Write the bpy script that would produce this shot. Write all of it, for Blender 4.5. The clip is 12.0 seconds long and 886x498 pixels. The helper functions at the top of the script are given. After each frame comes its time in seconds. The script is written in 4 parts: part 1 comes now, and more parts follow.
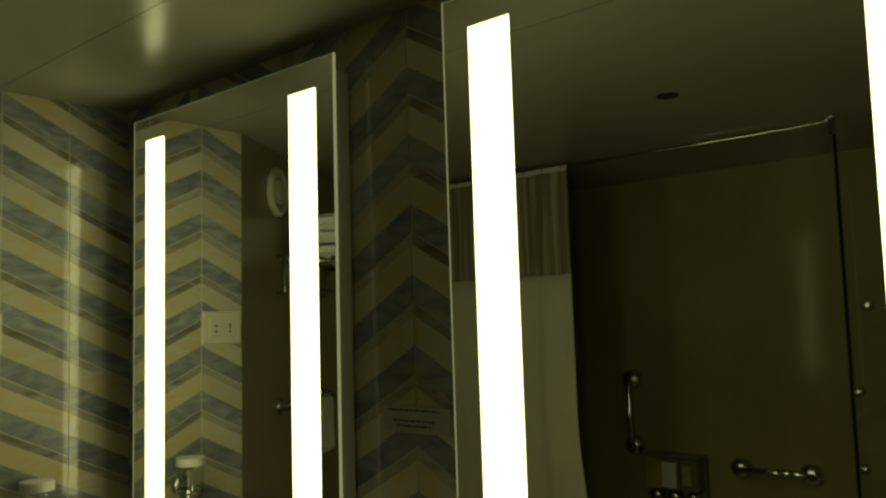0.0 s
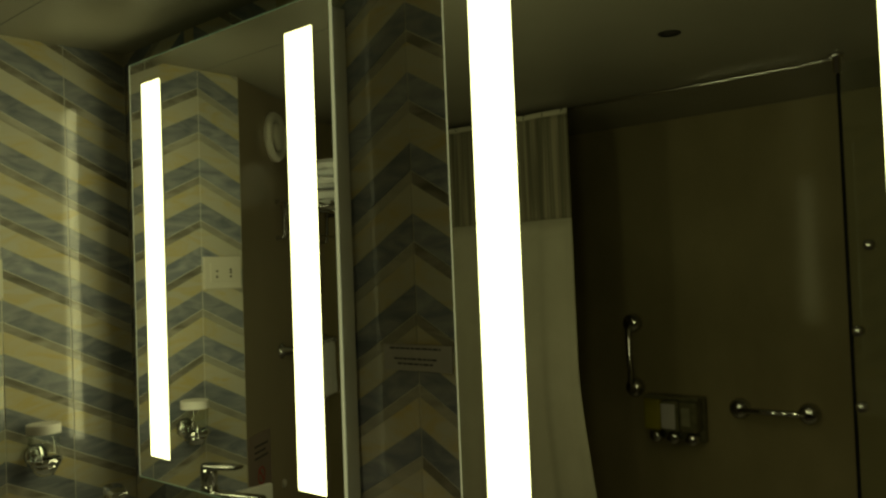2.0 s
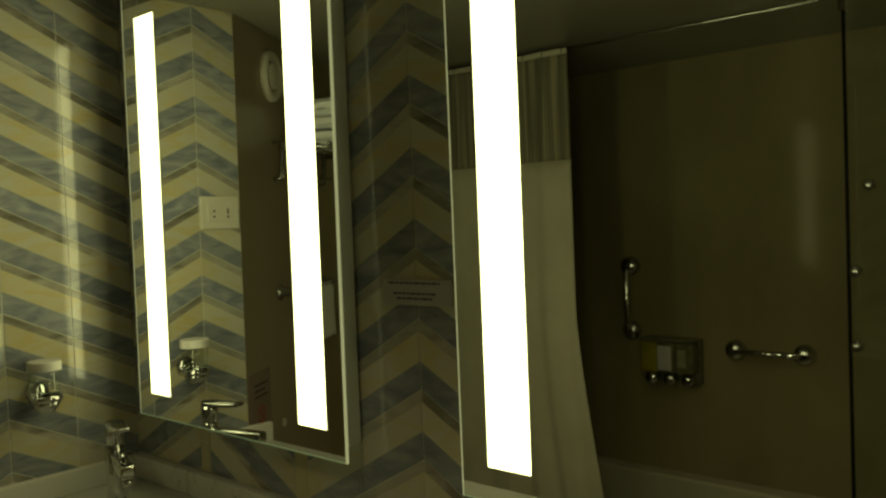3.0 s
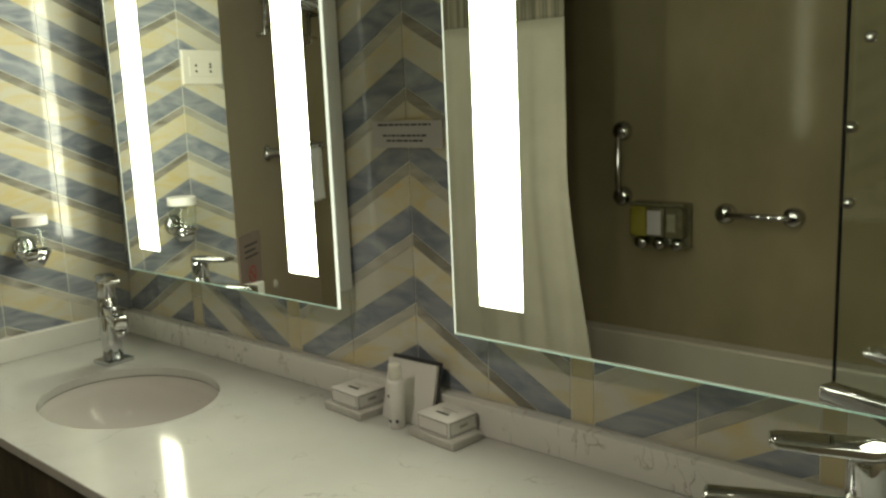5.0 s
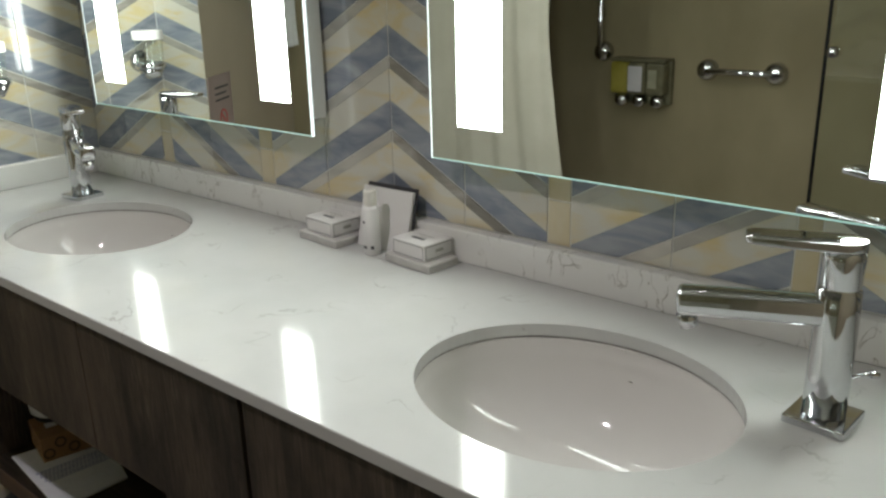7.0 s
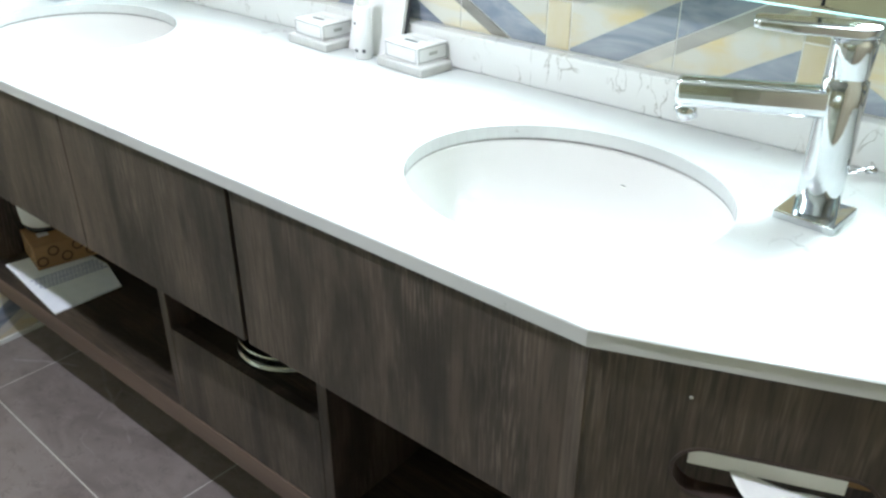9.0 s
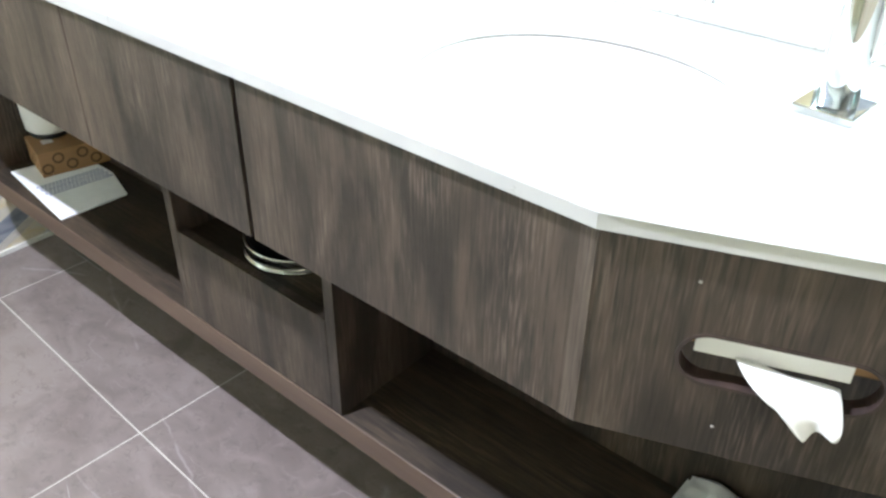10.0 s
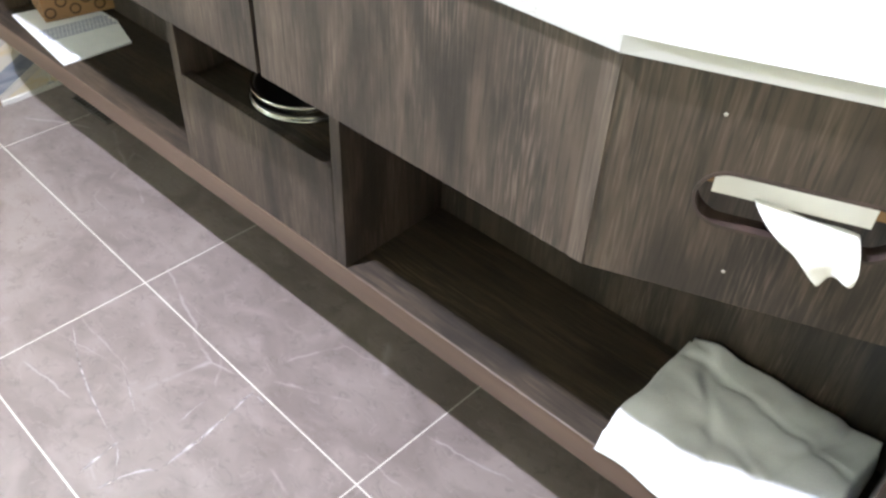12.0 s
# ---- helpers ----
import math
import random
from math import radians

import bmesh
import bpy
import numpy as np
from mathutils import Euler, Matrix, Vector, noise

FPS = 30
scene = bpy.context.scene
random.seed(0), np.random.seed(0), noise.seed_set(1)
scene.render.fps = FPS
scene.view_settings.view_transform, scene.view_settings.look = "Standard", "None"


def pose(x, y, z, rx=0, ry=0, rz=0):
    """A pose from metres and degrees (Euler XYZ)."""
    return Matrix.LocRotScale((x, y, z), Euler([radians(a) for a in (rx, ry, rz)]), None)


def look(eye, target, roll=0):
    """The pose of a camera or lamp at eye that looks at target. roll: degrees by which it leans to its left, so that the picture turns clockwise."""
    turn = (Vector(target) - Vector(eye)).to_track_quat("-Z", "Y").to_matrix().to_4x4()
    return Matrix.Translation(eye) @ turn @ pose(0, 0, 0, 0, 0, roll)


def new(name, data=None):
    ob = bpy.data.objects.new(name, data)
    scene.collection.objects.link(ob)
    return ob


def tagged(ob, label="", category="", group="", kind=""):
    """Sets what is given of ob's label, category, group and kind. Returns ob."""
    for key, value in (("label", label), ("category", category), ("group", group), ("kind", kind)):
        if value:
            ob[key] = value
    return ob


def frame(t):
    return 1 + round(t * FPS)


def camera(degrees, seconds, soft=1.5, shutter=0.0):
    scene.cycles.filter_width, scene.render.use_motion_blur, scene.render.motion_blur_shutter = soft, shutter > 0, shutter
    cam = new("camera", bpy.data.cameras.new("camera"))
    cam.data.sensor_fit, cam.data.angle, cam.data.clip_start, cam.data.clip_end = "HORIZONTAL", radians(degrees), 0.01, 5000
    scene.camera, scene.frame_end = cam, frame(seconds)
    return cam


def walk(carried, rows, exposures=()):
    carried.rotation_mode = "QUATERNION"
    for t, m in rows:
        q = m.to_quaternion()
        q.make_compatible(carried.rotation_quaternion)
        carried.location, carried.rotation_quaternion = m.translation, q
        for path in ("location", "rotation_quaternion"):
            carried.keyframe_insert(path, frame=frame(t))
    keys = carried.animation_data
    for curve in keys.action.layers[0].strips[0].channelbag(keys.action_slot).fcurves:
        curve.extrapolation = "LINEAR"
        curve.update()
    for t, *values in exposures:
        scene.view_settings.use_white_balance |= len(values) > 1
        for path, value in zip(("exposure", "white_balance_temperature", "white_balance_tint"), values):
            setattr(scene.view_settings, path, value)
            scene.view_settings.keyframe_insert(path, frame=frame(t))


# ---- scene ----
cam = camera(55.8, 12.0, 2.5)
PATH = [
    (0, (2.111, -1.099, 1.592), (0.78, 0.385, 1.756), -1.8),
    (0.5, (2.108, -1.097, 1.59), (0.775, 0.387, 1.738), -2.0),
    (1, (2.108, -1.096, 1.585), (0.773, 0.388, 1.711), -2.1),
    (1.5, (2.106, -1.094, 1.579), (0.769, 0.39, 1.671), -2.2),
    (2, (2.106, -1.094, 1.57), (0.767, 0.392, 1.617), -2.3),
    (2.5, (2.102, -1.092, 1.556), (0.765, 0.394, 1.549), -2.4),
    (3, (2.097, -1.09, 1.543), (0.76, 0.396, 1.469), -2.3),
    (5, (2.078, -1.079, 1.47), (0.772, 0.394, 1.116), -2.5),
    (5.5, (2.078, -1.079, 1.446), (0.789, 0.389, 1.02), -2.5),
    (6, (2.077, -1.078, 1.423), (0.807, 0.385, 0.925), -2.4),
    (6.5, (2.074, -1.079, 1.402), (0.828, 0.377, 0.83), -2.0),
    (7, (2.072, -1.079, 1.378), (0.85, 0.369, 0.737), -1.5),
    (7.2, (2.07, -1.081, 1.371), (0.861, 0.364, 0.699), -1.2),
    (8.8, (2.076, -1.082, 1.318), (0.948, 0.274, 0.375), -0.1),
    (9, (2.078, -1.081, 1.31), (0.959, 0.258, 0.335), -0.0),
    (9.5, (2.081, -1.087, 1.285), (0.986, 0.22, 0.239), 0.2),
    (10, (2.086, -1.093, 1.263), (1.009, 0.175, 0.153), 0.7),
    (10.5, (2.088, -1.097, 1.245), (1.032, 0.132, 0.072), 1.0),
    (11, (2.091, -1.098, 1.23), (1.057, 0.093, 0.0), 1.5),
    (11.5, (2.094, -1.101, 1.213), (1.085, 0.064, -0.062), 2.3),
    (12, (2.095, -1.103, 1.2), (1.112, 0.039, -0.115), 3.0),
]
EXPOSURES = [
    (0.0, -1.83, 18500, -14), (3.0, -1.45, 18500, -14), (3.7, -0.55, 11500, -4), (4.8, 0.15, 8800, 3),
    (5.3, 0.47, 6800, 12), (6.2, 0.83, 6350, 16), (7.2, 0.83, 6350, 17), (8.0, 1.6, 6050, 14), (8.8, 2.42, 5500, 10), (9.5, 3.2, 5450, 13), (10.5, 4.05, 5450, 15), (12.0, 4.1, 5550, 17),
]
walk(cam, [(t, look(eye, target, roll)) for t, eye, target, roll in PATH], EXPOSURES)

# ---- light ----
world = bpy.data.worlds.new("room_dark")
world.use_nodes = True
world.node_tree.nodes["Background"].inputs[0].default_value = (0.9, 0.95, 1.0, 1)
world.node_tree.nodes["Background"].inputs[1].default_value = 0.0
scene.world = world
STRIP_POWER = 13.0
SPOTS = [(1.09, -1.055, 20.0)]
CEIL = 2.172
TOP = 0.895


# ---- materials ----
def mat(name, c1, c2=None, scale=6.0, stretch=(1, 1, 1), rough=0.5, metal=0.0, bump=0.0, fine=90.0, detail=4.0, lo=0.35, hi=0.65,
        spec=0.5, coat=0.0, vary=0.0, turn=0.0, warp=0.0, rough_vary=0.15):
    """A surface with cloudy colour at one scale, fine grain and relief at another."""
    m = bpy.data.materials.new(name)
    m.use_nodes = True
    nt = m.node_tree
    nodes, links = nt.nodes, nt.links
    b = nodes["Principled BSDF"]
    b.inputs["Metallic"].default_value = metal
    b.inputs["Specular IOR Level"].default_value = spec
    b.inputs["Coat Weight"].default_value = coat
    b.inputs["Coat Roughness"].default_value = 0.06
    geo = nodes.new("ShaderNodeNewGeometry")
    mp = nodes.new("ShaderNodeMapping")
    mp.inputs["Scale"].default_value = stretch
    mp.inputs["Rotation"].default_value = (0, turn, 0)
    links.new(geo.outputs["Position"], mp.inputs["Vector"])
    n1 = nodes.new("ShaderNodeTexNoise")
    n1.inputs["Scale"].default_value, n1.inputs["Detail"].default_value = scale, detail
    n1.inputs["Distortion"].default_value = warp
    links.new(mp.outputs[0], n1.inputs["Vector"])
    ramp = nodes.new("ShaderNodeValToRGB")
    ramp.color_ramp.elements[0].position, ramp.color_ramp.elements[1].position = lo, hi
    ramp.color_ramp.elements[0].color = (*c1, 1)
    ramp.color_ramp.elements[1].color = (*(c2 or c1), 1)
    links.new(n1.outputs[0], ramp.inputs[0])
    colour = ramp.outputs[0]
    if vary:
        info = nodes.new("ShaderNodeObjectInfo")
        add = nodes.new("ShaderNodeMath")
        links.new(info.outputs["Random"], add.inputs[0])
        links.new(geo.outputs["Random Per Island"], add.inputs[1])
        fract = nodes.new("ShaderNodeMath")
        fract.operation = "FRACT"
        links.new(add.outputs[0], fract.inputs[0])
        rng = nodes.new("ShaderNodeMapRange")
        rng.inputs["To Min"].default_value, rng.inputs["To Max"].default_value = 1 - vary, 1 + vary
        links.new(fract.outputs[0], rng.inputs["Value"])
        hsv = nodes.new("ShaderNodeHueSaturation")
        links.new(rng.outputs[0], hsv.inputs["Value"])
        links.new(colour, hsv.inputs["Color"])
        colour = hsv.outputs[0]
    links.new(colour, b.inputs["Base Color"])
    n2 = nodes.new("ShaderNodeTexNoise")
    n2.inputs["Scale"].default_value, n2.inputs["Detail"].default_value = fine, 3
    links.new(mp.outputs[0], n2.inputs["Vector"])
    rr = nodes.new("ShaderNodeMapRange")
    rr.inputs["To Min"].default_value = max(0.01, rough * (1 - rough_vary))
    rr.inputs["To Max"].default_value = min(1.0, rough * (1 + rough_vary))
    links.new(n2.outputs[0], rr.inputs["Value"])
    links.new(rr.outputs[0], b.inputs["Roughness"])
    if bump:
        bn = nodes.new("ShaderNodeBump")
        bn.inputs["Strength"].default_value, bn.inputs["Distance"].default_value = bump, 0.002
        links.new(n2.outputs[0], bn.inputs["Height"])
        links.new(bn.outputs[0], b.inputs["Normal"])
    return m


def overlay_veins(m, colour, scale, width, amount, stretch=(1, 1, 1), patchy=(0.5, 0.66), turn=0.0, detail=6.0, wander=0.25):
    """Adds thin marble veins to a material made by mat()."""
    nodes, links = m.node_tree.nodes, m.node_tree.links
    b = nodes["Principled BSDF"]
    base = b.inputs["Base Color"].links[0].from_socket
    geo = nodes.new("ShaderNodeNewGeometry")
    mp = nodes.new("ShaderNodeMapping")
    mp.inputs["Scale"].default_value = stretch
    mp.inputs["Rotation"].default_value = (0, 0, radians(turn))
    links.new(geo.outputs["Position"], mp.inputs["Vector"])
    n = nodes.new("ShaderNodeTexNoise")
    n.inputs["Scale"].default_value, n.inputs["Detail"].default_value, n.inputs["Distortion"].default_value = scale, detail, wander
    links.new(mp.outputs[0], n.inputs["Vector"])
    sub = nodes.new("ShaderNodeMath")
    sub.operation = "SUBTRACT"
    sub.inputs[1].default_value = 0.5
    links.new(n.outputs[0], sub.inputs[0])
    ab = nodes.new("ShaderNodeMath")
    ab.operation = "ABSOLUTE"
    links.new(sub.outputs[0], ab.inputs[0])
    line = nodes.new("ShaderNodeMapRange")
    line.inputs["From Max"].default_value = width
    line.inputs["To Min"].default_value, line.inputs["To Max"].default_value = 1.0, 0.0
    links.new(ab.outputs[0], line.inputs["Value"])
    n2 = nodes.new("ShaderNodeTexNoise")
    n2.inputs["Scale"].default_value = scale * 1.3
    links.new(geo.outputs["Position"], n2.inputs["Vector"])
    patch = nodes.new("ShaderNodeMapRange")
    patch.inputs["From Min"].default_value, patch.inputs["From Max"].default_value = patchy
    patch.inputs["To Max"].default_value = amount
    links.new(n2.outputs[0], patch.inputs["Value"])
    mul = nodes.new("ShaderNodeMath")
    mul.operation = "MULTIPLY"
    links.new(line.outputs[0], mul.inputs[0])
    links.new(patch.outputs[0], mul.inputs[1])
    mix = nodes.new("ShaderNodeMix")
    mix.data_type = "RGBA"
    links.new(mul.outputs[0], mix.inputs["Factor"])
    links.new(base, mix.inputs["A"])
    mix.inputs["B"].default_value = (*colour, 1)
    links.new(mix.outputs["Result"], b.inputs["Base Color"])
    return m


def glow(name, colour, power):
    m = bpy.data.materials.new(name)
    m.use_nodes = True
    b = m.node_tree.nodes["Principled BSDF"]
    b.inputs["Base Color"].default_value = (0.8, 0.8, 0.8, 1)
    b.inputs["Emission Color"].default_value = (*colour, 1)
    b.inputs["Emission Strength"].default_value = power
    return m


def sheet_glass(name, colour):
    """Thin clear glass: what lies behind shows through, gloss grows at a grazing angle."""
    m = bpy.data.materials.new(name)
    m.use_nodes = True
    nodes, links = m.node_tree.nodes, m.node_tree.links
    nodes.remove(nodes["Principled BSDF"])
    seen = nodes.new("ShaderNodeBsdfTransparent")
    seen.inputs[0].default_value = (*colour, 1)
    shine = nodes.new("ShaderNodeBsdfGlossy")
    shine.inputs["Roughness"].default_value = 0.02
    facing_ = nodes.new("ShaderNodeLayerWeight")
    power = nodes.new("ShaderNodeMath")
    power.operation = "POWER"
    power.inputs[1].default_value = 4.0
    links.new(facing_.outputs["Facing"], power.inputs[0])
    fres = nodes.new("ShaderNodeMapRange")
    fres.inputs["To Min"].default_value, fres.inputs["To Max"].default_value = 0.04, 0.6
    links.new(power.outputs[0], fres.inputs["Value"])
    mix = nodes.new("ShaderNodeMixShader")
    links.new(fres.outputs[0], mix.inputs[0])
    links.new(seen.outputs[0], mix.inputs[1])
    links.new(shine.outputs[0], mix.inputs[2])
    links.new(mix.outputs[0], nodes["Material Output"].inputs[0])
    return m


def wood(name, stretch, light, tint=(1.0, 1.0, 1.0), rough=0.36):
    """Dark brown laminate: mottled bands, broken fine flecks and dark pores along one grain direction."""
    m = mat(name, (0.5, 0.5, 0.5), rough=rough)
    nodes, links = m.node_tree.nodes, m.node_tree.links
    b = nodes["Principled BSDF"]
    geo = nodes.new("ShaderNodeNewGeometry")

    def grain(scale, along, lo, hi, amount, detail=3.0, warp=0.0):
        mp = nodes.new("ShaderNodeMapping")
        mp.inputs["Scale"].default_value = tuple(along if v < 1 else 1 for v in stretch)
        links.new(geo.outputs["Position"], mp.inputs["Vector"])
        n = nodes.new("ShaderNodeTexNoise")
        n.inputs["Scale"].default_value, n.inputs["Detail"].default_value, n.inputs["Distortion"].default_value = scale, detail, warp
        links.new(mp.outputs[0], n.inputs["Vector"])
        r = nodes.new("ShaderNodeMapRange")
        r.inputs["From Min"].default_value, r.inputs["From Max"].default_value, r.inputs["To Max"].default_value = lo, hi, amount
        links.new(n.outputs[0], r.inputs["Value"])
        return r.outputs[0]

    def times(p, q):
        t = nodes.new("ShaderNodeMath")
        t.operation = "MULTIPLY"
        links.new(p, t.inputs[0])
        links.new(q, t.inputs[1])
        return t.outputs[0]

    def over(under, amount, shade):
        mix = nodes.new("ShaderNodeMix")
        mix.data_type = "RGBA"
        links.new(amount, mix.inputs["Factor"])
        if under is None:
            mix.inputs["A"].default_value = (*(c * light * k for c, k in zip((0.025, 0.0203, 0.0164), tint)), 1)
        else:
            links.new(under, mix.inputs["A"])
        mix.inputs["B"].default_value = (*(c * light * k for c, k in zip(shade, tint)), 1)
        return mix.outputs["Result"]

    c = over(None, grain(14, 0.2, 0.34, 0.66, 1.0, 7, 0.6), (0.083, 0.064, 0.049))
    c = over(c, grain(60, 0.08, 0.46, 0.68, 0.5, 8, 0.3), (0.118, 0.09, 0.067))
    c = over(c, times(grain(330, 0.06, 0.48, 0.64, 1.0, 6), grain(15, 0.35, 0.4, 0.62, 0.55, 6)), (0.2, 0.16, 0.128))
    c = over(c, grain(240, 0.05, 0.5, 0.68, 0.65, 6), (0.012, 0.0095, 0.0075))
    c = over(c, grain(8, 0.35, 0.47, 0.62, 0.72, 8, 0.9), (0.017, 0.0138, 0.011))
    fine = grain(420, 0.06, 0.3, 0.7, 1.0, 3)
    links.new(c, b.inputs["Base Color"])
    bn = nodes.new("ShaderNodeBump")
    bn.inputs["Strength"].default_value, bn.inputs["Distance"].default_value = 0.2, 0.0006
    links.new(fine, bn.inputs["Height"])
    links.new(bn.outputs[0], b.inputs["Normal"])
    return m


def straight_veins(m, colour, scale, width, amount, stretch, patchy, turn):
    """Adds long straight hairline veins, broken into patches."""
    nodes, links = m.node_tree.nodes, m.node_tree.links
    b = nodes["Principled BSDF"]
    base = b.inputs["Base Color"].links[0].from_socket
    geo = nodes.new("ShaderNodeNewGeometry")
    wob = nodes.new("ShaderNodeTexNoise")
    wob.inputs["Scale"].default_value, wob.inputs["Detail"].default_value = 14.0, 5
    links.new(geo.outputs["Position"], wob.inputs["Vector"])
    shift = nodes.new("ShaderNodeVectorMath")
    shift.operation = "MULTIPLY_ADD"
    shift.inputs[1].default_value = (0.03, 0.03, 0.0)
    links.new(wob.outputs["Color"], shift.inputs[0])
    links.new(geo.outputs["Position"], shift.inputs[2])
    mp = nodes.new("ShaderNodeMapping")
    mp.inputs["Scale"].default_value = stretch
    mp.inputs["Rotation"].default_value = (0, 0, radians(turn))
    links.new(shift.outputs[0], mp.inputs["Vector"])
    vo = nodes.new("ShaderNodeTexVoronoi")
    vo.feature = "DISTANCE_TO_EDGE"
    vo.inputs["Scale"].default_value = scale
    links.new(mp.outputs[0], vo.inputs["Vector"])
    line = nodes.new("ShaderNodeMapRange")
    line.inputs["From Max"].default_value = width
    line.inputs["To Min"].default_value, line.inputs["To Max"].default_value = 1.0, 0.0
    links.new(vo.outputs["Distance"], line.inputs["Value"])
    n2 = nodes.new("ShaderNodeTexNoise")
    n2.inputs["Scale"].default_value, n2.inputs["Detail"].default_value = 6.0, 6
    links.new(geo.outputs["Position"], n2.inputs["Vector"])
    patch = nodes.new("ShaderNodeMapRange")
    patch.inputs["From Min"].default_value, patch.inputs["From Max"].default_value = patchy
    patch.inputs["To Max"].default_value = amount
    links.new(n2.outputs[0], patch.inputs["Value"])
    mul = nodes.new("ShaderNodeMath")
    mul.operation = "MULTIPLY"
    links.new(line.outputs[0], mul.inputs[0])
    links.new(patch.outputs[0], mul.inputs[1])
    mix = nodes.new("ShaderNodeMix")
    mix.data_type = "RGBA"
    links.new(mul.outputs[0], mix.inputs["Factor"])
    links.new(base, mix.inputs["A"])
    mix.inputs["B"].default_value = (*colour, 1)
    links.new(mix.outputs["Result"], b.inputs["Base Color"])


blue_tile = mat("blue_grey_tile", (0.19, 0.215, 0.27), (0.36, 0.385, 0.425), 8, (1, 1, 3), 0.085, bump=0.07, fine=34, vary=0.14, warp=1.6, lo=0.34, hi=0.68, detail=8)
taupe_tile = mat("taupe_tile", (0.2, 0.185, 0.16), (0.46, 0.44, 0.4), 6, (1, 1, 3), 0.085, fine=160, vary=0.22, warp=1.0)
pale_taupe_tile = mat("pale_taupe_tile", (0.36, 0.35, 0.32), (0.5, 0.48, 0.43), 6, (1, 1, 3), 0.085, fine=160, vary=0.15, warp=1.0)
beige_tile = mat("beige_tile", (0.585, 0.57, 0.5), (0.6, 0.5, 0.28), 6.5, (1, 1, 3), 0.085, bump=0.07, fine=34, vary=0.1, warp=1.6, lo=0.43, hi=0.7, detail=8)
straw_tile = mat("straw_tile", (0.54, 0.46, 0.28), (0.58, 0.53, 0.4), 8, (2, 2, 1), 0.14, fine=160, vary=0.1)
grout = mat("grout", (0.7, 0.7, 0.66), (0.6, 0.6, 0.56), 30, rough=0.7, bump=0.1)
quartz = mat("white_quartz", (0.54, 0.545, 0.535), (0.49, 0.495, 0.485), 5, rough=0.1, fine=220, rough_vary=0.3)
overlay_veins(quartz, (0.26, 0.24, 0.22), 5.0, 0.006, 0.7, patchy=(0.53, 0.63))
overlay_veins(quartz, (0.3, 0.27, 0.25), 11.0, 0.008, 0.55, patchy=(0.57, 0.66))
veined_quartz = mat("veined_white_quartz", (0.76, 0.76, 0.74), (0.7, 0.7, 0.68), 5, rough=0.09, fine=220, rough_vary=0.3)
overlay_veins(veined_quartz, (0.26, 0.24, 0.2), 13.0, 0.011, 0.85, (1.6, 1, 0.8), (0.48, 0.59), 0, 7.0, 0.6)
porcelain = mat("porcelain", (0.6, 0.58, 0.56), (0.57, 0.55, 0.535), 3, rough=0.07, spec=0.35, fine=120)
wood_front = wood("dark_wood_upright_grain", (1, 1, 0.06), 0.9, (1.03, 1.0, 0.96), 0.5)
# same laminate, darkened so the colour carries the shade below the worktop
wood_board_shaded = wood("dark_wood_lengthwise_grain_shaded", (0.06, 1, 1), 0.66, (1.08, 1.0, 0.8), 0.6)
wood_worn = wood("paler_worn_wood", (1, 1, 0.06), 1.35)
slot_edge = mat("dark_brown_edge", (0.035, 0.025, 0.022), (0.07, 0.048, 0.04), 40, rough=0.4)
wood_edge = mat("brown_wood_edge", (0.075, 0.05, 0.036), (0.135, 0.092, 0.066), 20, (0.07, 1, 1), 0.4, bump=0.2, detail=8)
floor_tile = mat("grey_brown_stone_tile", (0.172, 0.143, 0.132), (0.238, 0.203, 0.19), 7, (1, 1.5, 1), 0.36, bump=0.12, fine=90, detail=15, vary=0.04, lo=0.36, hi=0.64, warp=0.9)
overlay_veins(floor_tile, (0.115, 0.094, 0.087), 26, 0.045, 0.5, (1, 1.6, 1), (0.47, 0.62), 34, 10.0, 0.9)
overlay_veins(floor_tile, (0.29, 0.255, 0.245), 17, 0.03, 0.4, (1, 1.8, 1), (0.46, 0.62), 70, 10.0, 0.8)
straight_veins(floor_tile, (0.43, 0.39, 0.385), 1.5, 0.006, 0.5, (0.6, 1.5, 1), (0.47, 0.56), 30)
straight_veins(floor_tile, (0.36, 0.32, 0.315), 3.1, 0.008, 0.5, (0.5, 1.6, 1), (0.52, 0.6), 118)
floor_grout = mat("floor_grout", (0.62, 0.59, 0.54), (0.54, 0.51, 0.46), 20, rough=0.8)
laminate = mat("beige_wall_panel", (0.225, 0.19, 0.118), (0.29, 0.248, 0.16), 2.8, (1, 1, 0.6), 0.1, spec=0.08, fine=90, detail=6, bump=0.02)
brown_panel = mat("warm_brown_wall_panel", (0.33, 0.275, 0.2), (0.37, 0.31, 0.23), 2.5, (1, 1, 0.6), 0.22, fine=90, detail=6)
ceiling_paint = mat("cream_metal_ceiling", (0.27, 0.258, 0.222), (0.3, 0.287, 0.25), 2, rough=0.22, fine=40, bump=0.03, spec=0.12)
white_plastic = mat("white_plastic", (0.72, 0.7, 0.64), (0.68, 0.66, 0.6), 10, rough=0.35)
housing_white = mat("white_powder_coat", (0.8, 0.81, 0.8), (0.76, 0.77, 0.76), 10, rough=0.4)
seam_grey = mat("grey_sealant", (0.2, 0.19, 0.18), (0.26, 0.25, 0.24), 40, rough=0.5)
chrome = mat("chrome", (0.64, 0.65, 0.67), (0.6, 0.61, 0.63), 20, rough=0.06, metal=1.0, fine=40)
steel = mat("brushed_steel", (0.62, 0.62, 0.61), (0.54, 0.54, 0.53), 30, (1, 1, 6), rough=0.2, metal=1.0)
dark_steel = mat("dull_dark_steel", (0.2, 0.19, 0.18), (0.25, 0.24, 0.23), 30, rough=0.45, metal=0.5)
black = mat("black_rubber", (0.012, 0.012, 0.012), (0.02, 0.02, 0.02), 30, rough=0.5)
